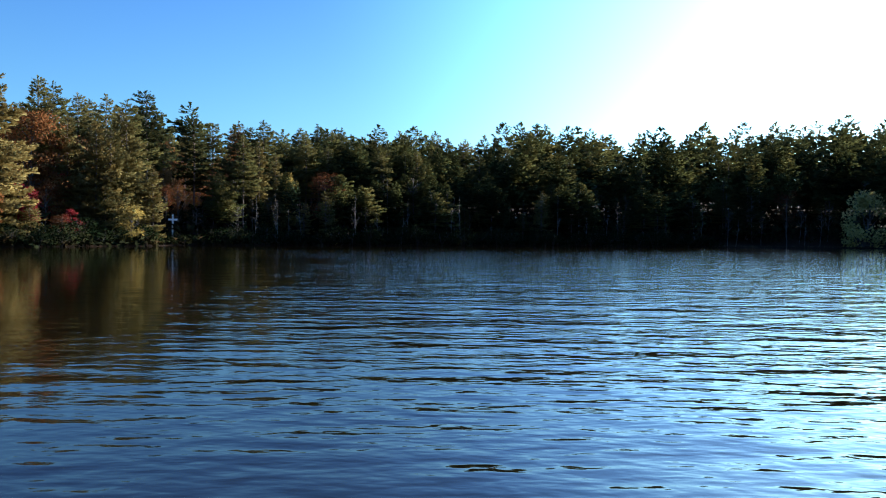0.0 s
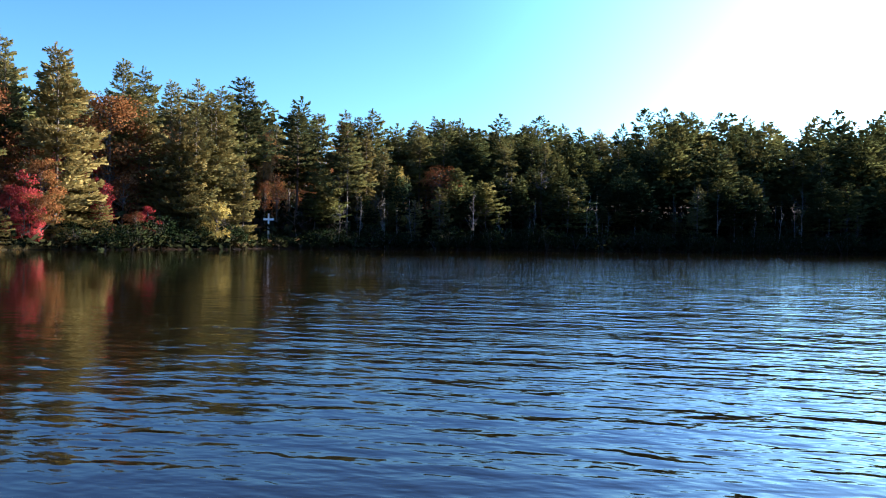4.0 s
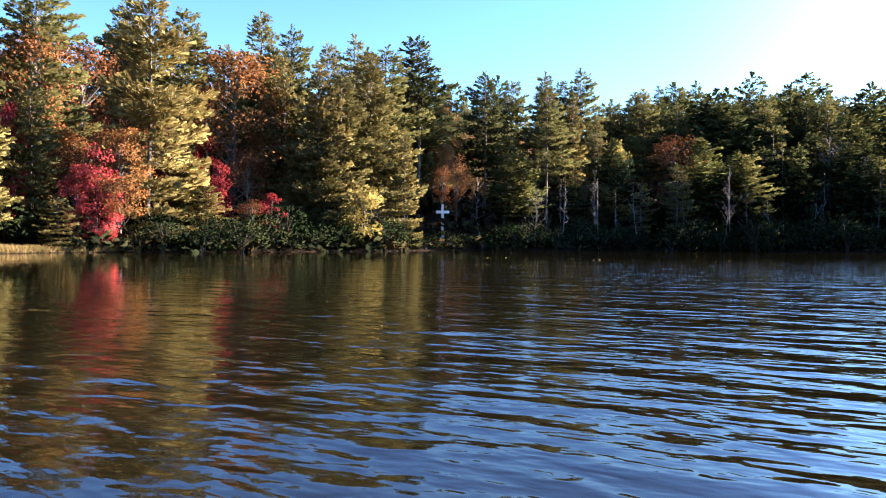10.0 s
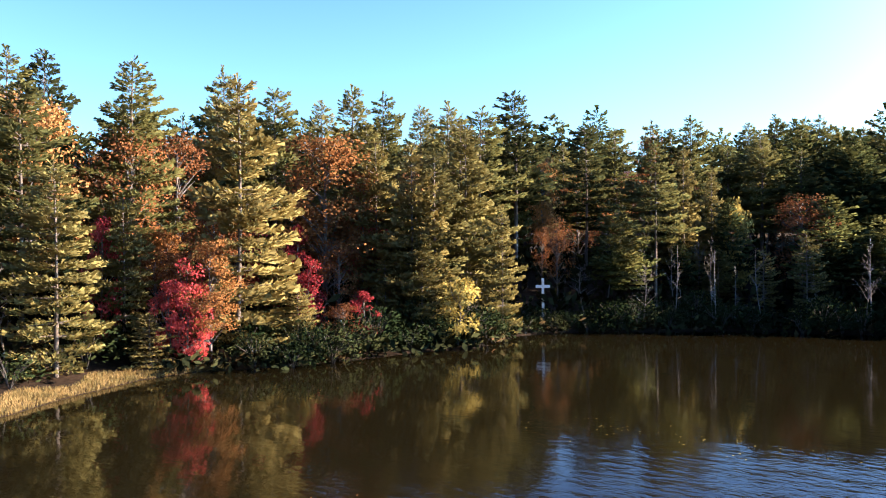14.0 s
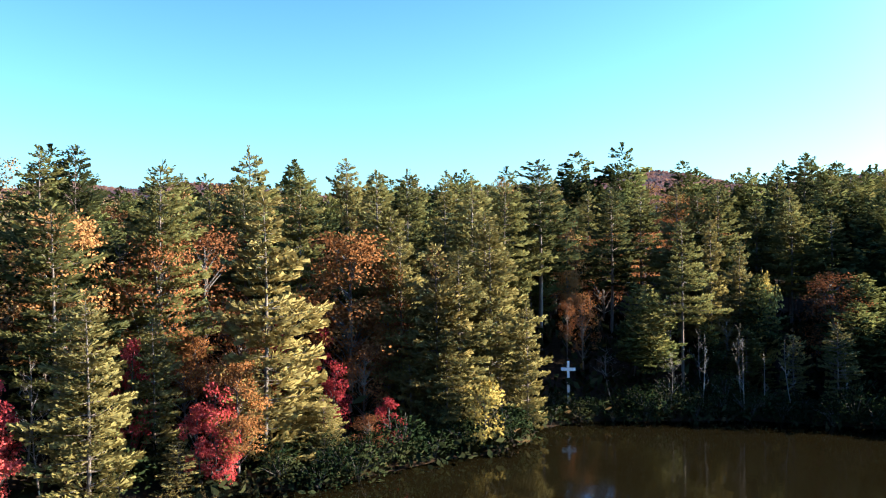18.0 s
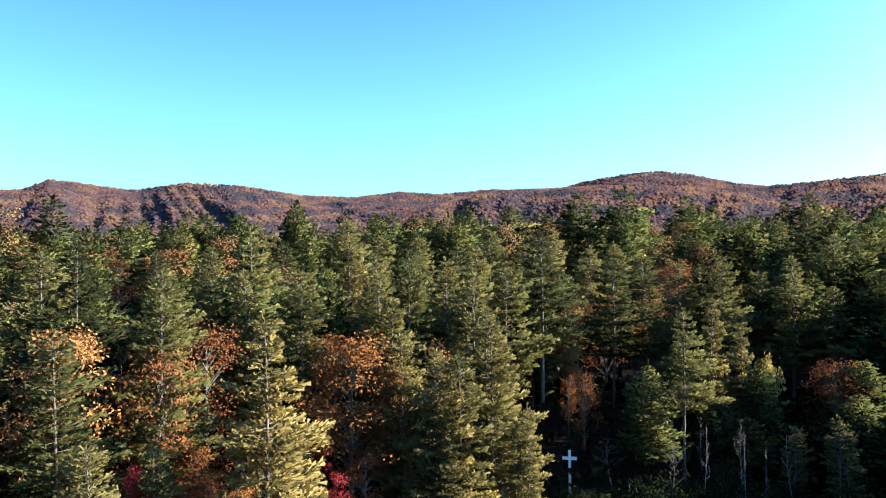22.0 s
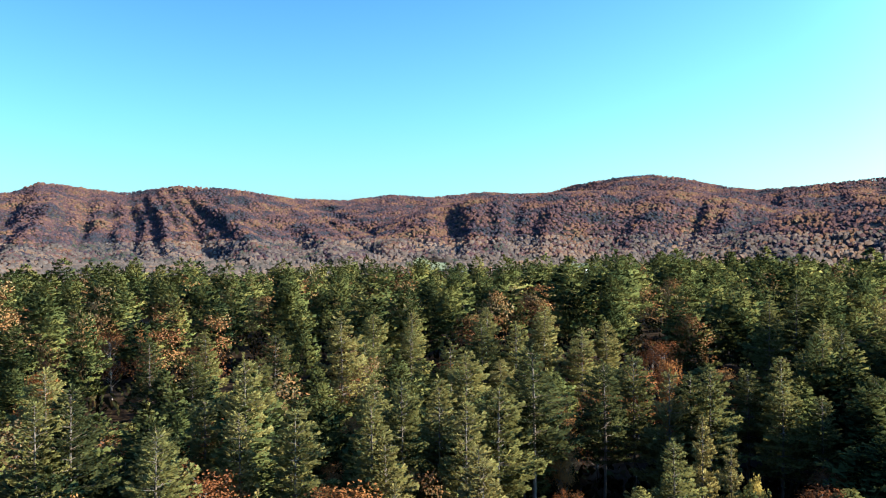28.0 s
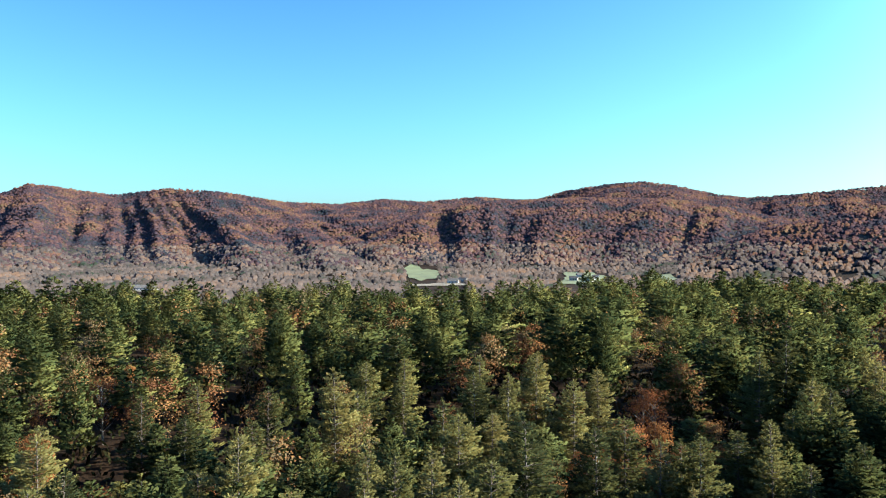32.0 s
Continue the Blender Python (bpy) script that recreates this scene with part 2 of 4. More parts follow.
def water_material():
    """Brown murky lake water, ruffled in the open and calm in the lee of the left bank."""
    m, n, l, p = material("lake_water")
    p.inputs["Base Color"].default_value = (0.0036, 0.0030, 0.0013, 1)
    p.inputs["Roughness"].default_value = 0.03
    p.inputs["IOR"].default_value = 1.345
    pos = world_coord(n)
    heights = []
    for scale, stretch, turn, weight in ((0.42, 2.4, 6, 1.5), (1.2, 2.6, 20, 1.35), (2.7, 2.3, 10, 1.1), (6.6, 2.0, -4, 0.42), (13.0, 2.0, 24, 0.12)):
        mp = n.new("ShaderNodeMapping")
        mp.inputs["Rotation"].default_value = (0, 0, radians(turn))
        mp.inputs["Scale"].default_value = (scale / stretch, scale, scale)
        l.new(pos, mp.inputs[0])
        t = noise_node(n, l, 1.0, 1.5, mp.outputs[0])
        t.inputs["Distortion"].default_value = 0.2
        k = n.new("ShaderNodeMath")
        k.operation = "MULTIPLY"
        k.inputs[1].default_value = weight
        l.new(t.outputs["Fac"], k.inputs[0])
        heights.append(k.outputs[0])
    s = heights[0]
    for h in heights[1:]:
        a = n.new("ShaderNodeMath")
        l.new(s, a.inputs[0])
        l.new(h, a.inputs[1])
        s = a.outputs[0]
    # wind: strength grows away from the sheltered bank
    xyz = n.new("ShaderNodeSeparateXYZ")
    l.new(pos, xyz.inputs[0])
    lee = n.new("ShaderNodeMath")          # metres out from the line where the calm of the banks ends
    lee.operation = "MULTIPLY_ADD"
    lee.inputs[1].default_value = 0.62
    l.new(xyz.outputs[0], lee.inputs[0])
    over = n.new("ShaderNodeMath")
    over.operation = "SUBTRACT"
    over.inputs[0].default_value = 98.0
    l.new(xyz.outputs[1], over.inputs[1])
    l.new(over.outputs[0], lee.inputs[2])
    down = n.new("ShaderNodeMath")
    down.operation = "MINIMUM"
    down.inputs[1].default_value = 75.0
    l.new(xyz.outputs[1], down.inputs[0])
    west = n.new("ShaderNodeMath")         # the calm reaches out from the left bank, less far towards the open end
    west.operation = "MULTIPLY_ADD"
    west.inputs[1].default_value = 0.004
    square = n.new("ShaderNodeMath")
    square.operation = "MULTIPLY"
    l.new(down.outputs[0], square.inputs[0])
    l.new(down.outputs[0], square.inputs[1])
    l.new(square.outputs[0], west.inputs[0])
    l.new(xyz.outputs[0], west.inputs[2])
    least = n.new("ShaderNodeMath")
    least.operation = "MINIMUM"
    l.new(lee.outputs[0], least.inputs[0])
    l.new(west.outputs[0], least.inputs[1])
    patch = noise_node(n, l, 0.05, 3, pos)
    pm = n.new("ShaderNodeMath")
    pm.operation = "MULTIPLY_ADD"
    pm.inputs[1].default_value = 24.0
    l.new(patch.outputs["Fac"], pm.inputs[0])
    l.new(least.outputs[0], pm.inputs[2])
    rg = n.new("ShaderNodeMapRange")
    rg.interpolation_type = "SMOOTHSTEP"
    for k, v in ((1, 3.0), (2, 19.0), (3, 0.11), (4, 1.0)):
        rg.inputs[k].default_value = v
    l.new(pm.outputs[0], rg.inputs[0])
    b = n.new("ShaderNodeBump")
    b.inputs["Distance"].default_value = 0.034
    l.new(rg.outputs[0], b.inputs["Strength"])
    l.new(s, b.inputs["Height"])
    l.new(b.outputs[0], p.inputs["Normal"])
    return m


M_WATER = water_material()


# ---- mesh helpers ----
def mesh_object(name, verts, faces, mat, parent=None, smooth=False):
    """One mesh object from an array of corners and an array or list of faces."""
    return link_mesh(make_mesh(name, verts, faces, mat, smooth), name, parent)


def make_mesh(name, verts, faces, mat, smooth=False):
    me = bpy.data.meshes.new(name)
    verts = np.asarray(verts, np.float32).reshape(-1, 3)
    faces = np.asarray(faces, np.int32)
    k = faces.shape[1]
    me.vertices.add(len(verts))
    me.vertices.foreach_set("co", verts.ravel())
    me.loops.add(faces.size)
    me.loops.foreach_set("vertex_index", faces.ravel())
    me.polygons.add(len(faces))
    me.polygons.foreach_set("loop_start", np.arange(0, faces.size, k, dtype=np.int32))
    if smooth:
        me.polygons.foreach_set("use_smooth", np.ones(len(faces), bool))
    me.update(calc_edges=True)
    me.materials.append(mat)
    return me


def crown_mesh(name, verts, faces, mat, axis, soften=0.5):
    """Leaves shaded as a crown: each blade turns its face outward from the stem, and its light follows the crown's form."""
    v, f = np.asarray(verts, np.float32).reshape(-1, 3), np.asarray(faces, np.int32)
    c = v[f].mean(1)
    away = (c - axis)
    away[:, 2] *= 0.35
    away = unit(away) + np.array([0, 0, 0.4])
    g = unit(np.cross(v[f[:, 2]] - v[f[:, 0]], v[f[:, -1]] - v[f[:, 1]]))
    back = (g * away).sum(1) < 0
    f[back] = f[back][:, ::-1]
    g[back] *= -1
    me = make_mesh(name, v, f, mat, True)
    n = np.zeros_like(v)
    n[f] = unit(soften * unit(away) + (1 - soften) * g)[:, None]
    me.normals_split_custom_set_from_vertices(n)
    return me


def link_mesh(me, name, parent=None):
    ob = new(name, me)
    if parent is not None:
        ob.parent = parent
    return ob


def part(name, bm, mat, parent, label=""):
    me = bpy.data.meshes.new(name)
    bm.to_mesh(me)
    bm.free()
    me.materials.append(mat)
    return tagged(link_mesh(me, name, parent), label)


def tube(points, radii, sides=5):
    """Quads of a tapered tube through points."""
    p, r = np.asarray(points, float), np.asarray(radii, float)
    d = np.gradient(p, axis=0)
    d /= np.linalg.norm(d, axis=1)[:, None] + 1e-9
    ref = np.where(np.abs(d[:, 2:3]) > 0.9, [[1.0, 0, 0]], [[0, 0, 1.0]])
    u = np.cross(d, ref)
    u /= np.linalg.norm(u, axis=1)[:, None] + 1e-9
    w = np.cross(d, u)
    a = np.linspace(0, 2 * np.pi, sides, endpoint=False)
    v = p[:, None] + r[:, None, None] * (u[:, None] * np.cos(a)[None, :, None] + w[:, None] * np.sin(a)[None, :, None])
    i, j = np.meshgrid(np.arange(len(p) - 1), np.arange(sides), indexing="ij")
    k = (j + 1) % sides
    f = np.stack([i * sides + j, i * sides + k, (i + 1) * sides + k, (i + 1) * sides + j], -1).reshape(-1, 4)
    return v.reshape(-1, 3), f


def join(pieces):
    vs, fs, n = [], [], 0
    for v, f in pieces:
        vs.append(v)
        fs.append(f + n)
        n += len(v)
    return np.concatenate(vs), np.concatenate(fs)


def unit(v):
    return v / (np.linalg.norm(v, axis=-1, keepdims=True) + 1e-9)


def blades(o, d, length, width, rng, bend=0.0):
    """Narrow diamond quads from origins o along d."""
    side = unit(np.cross(d, unit(rng.normal(size=o.shape)))) * width[:, None] * 0.5
    tip = o + d * length[:, None]
    mid = o + d * length[:, None] * 0.55
    mid[:, 2] += bend * length
    v = np.stack([o, mid + side, tip, mid - side], 1).reshape(-1, 3)
    return v, np.arange(len(v)).reshape(-1, 4)


def fans(o, d, length, width, rng):
    """Tufts of needles: thin triangles that widen from origins o along d."""
    side = unit(np.cross(d, unit(rng.normal(size=o.shape) + [0, 0, 1.2]))) * width[:, None] * 0.5
    tip = o + d * length[:, None]
    v = np.stack([o, tip + side, tip - side], 1).reshape(-1, 3)
    return v, np.arange(len(v)).reshape(-1, 3)


# ---- the plan of the lake: its outline, and the height of the ground ----
LAKE = [(-53, 72), (-56, 79), (-57.5, 85), (-57, 89), (-53, 94), (-50.3, 100), (-48.5, 106), (-45.3, 110), (-45.6, 115), (-46.5, 120),
        (-44, 125), (-36, 130), (-30, 134.5), (-21, 137), (-8, 141), (8, 148), (24, 153), (45, 157), (70, 155), (95, 146), (118, 125),
        (130, 85), (122, 30), (95, -25), (50, -60), (-5, -70), (-50, -50), (-66, -10), (-62, 30), (-54, 55)]
_L = np.array(LAKE, float)


def shore_distance(x, y):
    """Metres from the lake's edge, minus on the water."""
    x, y = np.asarray(x, float), np.asarray(y, float)
    best, inside = np.full(x.shape, 1e9), np.zeros(x.shape, bool)
    for (ax, ay), (bx, by) in zip(_L, np.roll(_L, -1, 0)):
        ex, ey = bx - ax, by - ay
        s = np.clip(((x - ax) * ex + (y - ay) * ey) / (ex * ex + ey * ey), 0, 1)
        best = np.minimum(best, np.hypot(x - ax - s * ex, y - ay - s * ey))
        with np.errstate(divide="ignore", invalid="ignore"):
            cross = ((ay > y) != (by > y)) & (x < ex * (y - ay) / (ey if ey else 1e-9) + ax)
        inside ^= cross
    return np.where(inside, -best, best)


# the far ridge: compass angle (degrees from +y) and how high its top stands over the flat, in degrees
RIDGE = [(-90, 2.6), (-75, 2.9), (-66.7, 3.2), (-65, 3.95), (-63.3, 3.8), (-59.7, 3.3), (-55.9, 3.86), (-51.9, 3.63), (-47.7, 2.93), (-43.3, 2.77),
         (-39.8, 3.17), (-36.7, 2.94), (-32.2, 3.35), (-27.7, 3.17), (-25.5, 3.71), (-22.1, 4.17), (-19.6, 4.28), (-17.5, 3.96), (-15.1, 3.35),
         (-12.4, 2.85), (-9.4, 2.97), (-6.6, 3.19), (-3.6, 3.38), (10, 3.2), (40, 2.4), (90, 1.5)]
_R = np.array(RIDGE)
SPUR = np.array([(-19.5, -2.6), (-17.9, -1.9), (-15.1, -0.86), (-12.4, 0.17), (-9.4, 0.83), (-6.6, 1.38), (-3.6, 1.9), (10, 2.2), (25, -2.0)])
FRONT = np.array([(-44, -2.0), (-41, 0.6), (-37, 1.9), (-33, 2.75), (-29, 2.95), (-25, 3.0), (-20, 2.9), (-16, 2.6), (-12, 1.8), (-8, 0.5), (0, -2.2)])
HUB = (-10.6, 55.0, 53.8)


def waves(x, y, wavelength, seed, octaves=3):
    """Cheap smooth noise, -1 to 1, out of crossed sines."""
    r = np.random.RandomState(seed)
    total, norm, amp = 0, 0, 1.0
    for _ in range(octaves):
        layer = 0
        for _ in range(4):
            a, p = r.uniform(0, 2 * np.pi, 2)
            layer = layer + np.sin((x * np.cos(a) + y * np.sin(a)) * 2 * np.pi / wavelength * r.uniform(0.7, 1.3) + p)
        total, norm = total + amp * layer / 2.2, norm + amp
        amp, wavelength = amp * 0.5, wavelength * 0.5
    return total / norm


def smooth01(s):
    s = np.clip(s, 0, 1)
    return s * s * (3 - 2 * s)


def ground_height(x, y):
    x, y = np.asarray(x, float), np.asarray(y, float)
    sd = shore_distance(x, y)
    near = np.where(sd < 0, np.maximum(sd * 0.35, -2.2), 0.25 * np.clip(sd, 0, 1) + 4.6 * smooth01((sd - 0.5) / 26) + 1.6 * waves(x, y, 90, 5, 2) * smooth01((sd - 12) / 40))
    dx, dy = x - HUB[0], y - HUB[1]
    r, az = np.hypot(dx, dy), np.degrees(np.arctan2(dx, dy))
    near = near + 8.5 * smooth01((sd - 20) / 95) * (1 - 0.5 * smooth01((r - 215) / 150))
    valley = near * (1 - smooth01((r - 420) / 250)) - 3.0 * smooth01((r - 420) / 300)
    far = 2350 + 120 * np.sin(az * 0.16) + 60 * np.sin(az * 0.41 + 1)
    top = HUB[2] + far * np.tan(np.radians(np.interp(az, _R[:, 0], _R[:, 1]))) - 9
    foot = 1230 + 130 * np.sin(az * 0.22 + 2) + 50 * np.sin(az * 0.9)
    s = (r - foot) / (far - foot)
    rise = np.where(s < 1, np.clip(s, 0, 1) ** 1.35, np.clip(1 - (s - 1) * 1.4, 0.2, 1))
    hump = np.clip(s * (1 - s) * 4, 0, 1)
    # spurs and gullies run down from the crest, splitting and wandering on the way
    bend = 0.9 * waves(az * 40, s * 400, 560, 14, 2) + 6.0 * s * np.sin(az * 0.12 + 1.0)
    fold = np.sin((az + bend) * 2 * np.pi / 5.6 + 0.4)
    fine = np.sin((az + 1.5 * bend + 0.9 * s) * 2 * np.pi / 2.3)
    wild = 0.55 + 0.45 * waves(az * 40, s * 300, 900, 17, 1)
    mountain = (top + 7) * rise + hump * (6.5 * fold + 5.5 * fine * wild + 7 * waves(x, y, 190, 15, 2))
    # a lower ridge stands before the round summit
    step_top = HUB[2] + 1820 * np.tan(np.radians(np.interp(az, FRONT[:, 0], FRONT[:, 1]))) - 9
    t = (r - 1180) / 640
    front = (step_top + 7) * np.where(t < 1, smooth01(t) ** 0.9, 1 - 0.35 * smooth01((t - 1) / 0.25)) + np.clip(t * (1 - t) * 4, 0, 1) * (6 * fine * wild + 6 * fold)
    mountain = np.maximum(mountain, np.where((az > -44) & (az < 0), front, 0))
    spur_top = HUB[2] + 1450 * np.tan(np.radians(np.interp(az, SPUR[:, 0], SPUR[:, 1]))) - 9
    spur = (spur_top + 7) * smooth01((r - 930) / 520) * (1 - smooth01((r - 1450) / 500)) + 3 * waves(x, y, 160, 21, 2) * smooth01((r - 930) / 300)
    spur = np.where((az > -19.5) & (az < 25), spur, 0)
    valley = valley + 11 * smooth01((r - 940) / 330)
    return valley + np.maximum(np.maximum(mountain, spur), 0)


def build_ground():
    az = np.concatenate([np.arange(-85, 45, 0.45), np.arange(45, 275, 3.0)])
    rr = [0.0]
    while rr[-1] < 4700:
        rr.append(rr[-1] + max(1.6, 0.022 * rr[-1]))
    rr = np.array(rr)
    A, Rr = np.meshgrid(np.radians(az), rr[1:], indexing="ij")
    X, Y = HUB[0] + Rr * np.sin(A), HUB[1] + Rr * np.cos(A)
    V = np.stack([X, Y, ground_height(X, Y)], -1).reshape(-1, 3)
    n, k = len(az), len(rr) - 1
    i, j = np.meshgrid(np.arange(n), np.arange(k - 1), indexing="ij")
    i2 = (i + 1) % n
    F = np.stack([i * k + j, i * k + j + 1, i2 * k + j + 1, i2 * k + j], -1).reshape(-1, 4)
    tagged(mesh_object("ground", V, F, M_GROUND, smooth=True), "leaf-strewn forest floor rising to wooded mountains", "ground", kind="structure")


def build_water():
    bm = bmesh.new()
    f = bm.faces.new([bm.verts.new((x, y, 0)) for x, y in ((-75, -80), (140, -80), (140, 170), (-75, 170))])
    f.normal_update()
    if f.normal.z < 0:
        f.normal_flip()
    me = bpy.data.meshes.new("water")
    bm.to_mesh(me)
    bm.free()
    me.materials.append(M_WATER)
    tagged(new("water", me), "dark brown lake with wind ripples and calm lee", "water", kind="structure")


build_ground()
build_water()


# ---- trees ----
def pine_shape(seed, H=26.0, base=0.15, R=4.6, step=1.38, tufts=104, size=0.76, thin=0.41, boughs=7, twigs=True, droop=0.0):
    """White pine: a straight trunk and storeys of level boughs with gaps between; each bough carries a flat plume of
    needle tufts that turns up at its end. Returns (wood, crown), each (verts, faces).
    tufts: on a bough of 4 m; size: length of a tuft; thin: its width for its length."""
    rng = np.random.RandomState(seed)
    bend = rng.normal(0, 0.25, 2)
    core = lambda z: np.stack([bend[0] * np.sin(z / H * 3), bend[1] * np.sin(z / H * 2.4), z], -1)
    zs = np.linspace(0, H * 0.985, 7)
    wood = [tube(core(zs), 0.0095 * H * (1 - zs / H) ** 0.8 + 0.02, 6)]
    O, D, Ln, Wd = [], [], [], []
    up = np.array([0, 0, 1.0])
    side_lobe, beat = rng.uniform(0, 6.283, 2)
    z = base * H
    while z < H - 0.5:
        u = (z - base * H) / (H * (1 - base))
        L = 1.1 * R * (1 - u) ** 0.72 * (0.82 + 0.70 * min(u, 0.33)) * (1 + 0.14 * np.sin(z * 1.3 + beat)) * rng.uniform(0.68, 1.22) + 0.30
        n = boughs if u < 0.75 else max(4, boughs - 1)
        a0 = rng.uniform(0, 6.28)
        for k in range(n):
            if rng.rand() < 0.09 and u < 0.85:
                continue
            a = a0 + k * 6.283 / n + rng.normal(0, 0.22)
            l = L * rng.uniform(0.62, 1.18) * (1 + 0.18 * np.sin(a + side_lobe + z * 0.12))
            lift = -0.18 - droop + 0.40 * u ** 1.4 + rng.normal(0, 0.06)
            out = np.array([np.cos(a), np.sin(a), 0.0])
            side = np.array([-out[1], out[0], 0.0])
            root = core(np.array(z + rng.normal(0, 0.14)))
            curl = 0.16 + 0.1 * rng.rand()

            def along(q):
                q = np.asarray(q, float).reshape(-1, 1)
                return root + out * l * q + up * l * (lift * q + curl * q ** 2.2)

            if twigs:
                wood.append(tube(along([0, 0.85]), [0.03 + 0.007 * l, 0.012], 3))
            m = max(6, int(tufts * (l / 4.0) ** 1.25))
            q = 1.04 - 0.86 * rng.rand(m) ** 1.35
            half = l * 0.34 * np.clip(np.sin(np.pi * np.clip(0.10 + 0.80 * q, 0, 1)), 0.2, 1) + 0.1
            # side twigs bunch the tufts into fingers
            finger = np.round(rng.uniform(-2.4, 2.4, m)) / 2.4 + rng.normal(0, 0.10, m)
            lat = finger * half
            o = along(q - 0.10 * np.abs(finger)) + side * lat[:, None] + up * (rng.normal(0, 0.075, m) * size / 0.6 - 0.10 * np.abs(lat))[:, None]
            d = out * rng.uniform(0.5, 1.1, (m, 1)) + side * (0.8 * finger + rng.normal(0, 0.30, m))[:, None] + up * rng.uniform(-0.02, 0.62, (m, 1))
            O.append(o)
            D.append(unit(d))
            Ln.append(rng.uniform(0.65, 1.2, m) * size * (0.55 + 0.45 * min(1, l / 2.5)))
            Wd.append(Ln[-1] * thin * rng.uniform(0.75, 1.3, m))
        z += rng.uniform(0.8, 1.2) * step * (1 - 0.45 * u)
    m = 14
    O.append(core(np.full(m, H)) * [1, 1, 0] + np.stack([rng.normal(0, 0.1, m), rng.normal(0, 0.1, m), H - rng.rand(m) * 1.2], 1))
    D.append(unit(np.stack([rng.normal(0, 0.5, m), rng.normal(0, 0.5, m), np.ones(m)], 1)))
    Ln.append(rng.uniform(0.6, 1.1, m) * size)
    Wd.append(Ln[-1] * thin)
    return join(wood), fans(np.concatenate(O), np.concatenate(D), np.concatenate(Ln), np.concatenate(Wd), rng)


def leafy_shape(seed, H=18.0, base=0.3, R=4.5, clusters=30, per=80, size=0.36, clump=0.36):
    """Broad-leaved tree: forked trunk, leaves in clumps with gaps between. Returns (wood, crown)."""
    rng = np.random.RandomState(seed)
    zs = np.linspace(0, H * 0.82, 7)
    bx, by = rng.normal(0, 0.5, 2)
    mid = lambda z: np.array([bx * np.sin(z / H * 2.5), by * np.sin(z / H * 2.0), z])
    wood, O, D = [tube([mid(z) for z in zs], 0.012 * H * (1 - zs / H) + 0.02, 7)], [], []
    for k in range(clusters):
        u = rng.rand() ** 0.8
        z = H * (base + (0.94 - base) * u)
        w = R * np.sin(np.pi * min(0.9, 0.2 + 0.72 * u)) ** 0.7
        a, q = rng.uniform(0, 6.283), rng.uniform(0.1, 1.0) ** 0.6
        c = mid(min(z, H * 0.8)) * [1, 1, 0] + np.array([np.cos(a) * w * q, np.sin(a) * w * q, z])
        root = mid(max(H * base * 0.6, z - w * q * 0.9 - 1.0))
        kink = (root + c) / 2 + rng.normal(0, 0.35, 3)
        wood.append(tube([root, kink, c], [0.035 + 0.004 * H, 0.03, 0.01], 4))
        cr = rng.uniform(0.6, 1.1) * R * clump
        v = unit(rng.normal(size=(per, 3))) * cr * rng.rand(per, 1) ** 0.4 * [1.15, 1.15, 0.75]
        O.append(c + v)
        D.append(unit(v + rng.normal(size=(per, 3)) * cr * 0.6 - [0, 0, cr * 0.25]))
    O, D = np.concatenate(O), np.concatenate(D)
    n = len(O)
    return join(wood), blades(O, D, size * rng.uniform(0.7, 1.3, n), size * rng.uniform(0.5, 0.9, n), rng)


def bare_shape(seed, H=14.0, forks=16, spread=0.3):
    """Leafless tree: a slim stem with forked twigs."""
    rng = np.random.RandomState(seed)
    zs = np.linspace(0, H, 7)
    bx, by = rng.normal(0, 0.5, 2)
    mid = lambda z: np.array([bx * np.sin(z / H * 2.5), by * np.sin(z / H * 2.0), z])
    limbs = [tube([mid(z) for z in zs], 0.009 * H * (1 - zs / H) ** 0.8 + 0.012, 6)]
    for k in range(forks):
        z = H * rng.uniform(0.3, 0.95)
        a, l = rng.uniform(0, 6.283), H * spread * rng.uniform(0.5, 1.1) * (1.15 - z / H)
        root = mid(z)
        tip = root + np.array([np.cos(a) * l, np.sin(a) * l, l * rng.uniform(0.6, 1.3)])
        kink = (root + tip) / 2 + rng.normal(0, 0.12 * l, 3)
        limbs.append(tube([root, kink, tip], [0.05, 0.03, 0.008], 4))
        for _ in range(5):
            q = rng.uniform(0.3, 1)
            b = root * (1 - q) + tip * q
            limbs.append(tube([b, b + rng.normal(0, 0.35, 3) * l * 0.6 + [0, 0, l * 0.3]], [0.018, 0.005], 3))
    return join(limbs), None


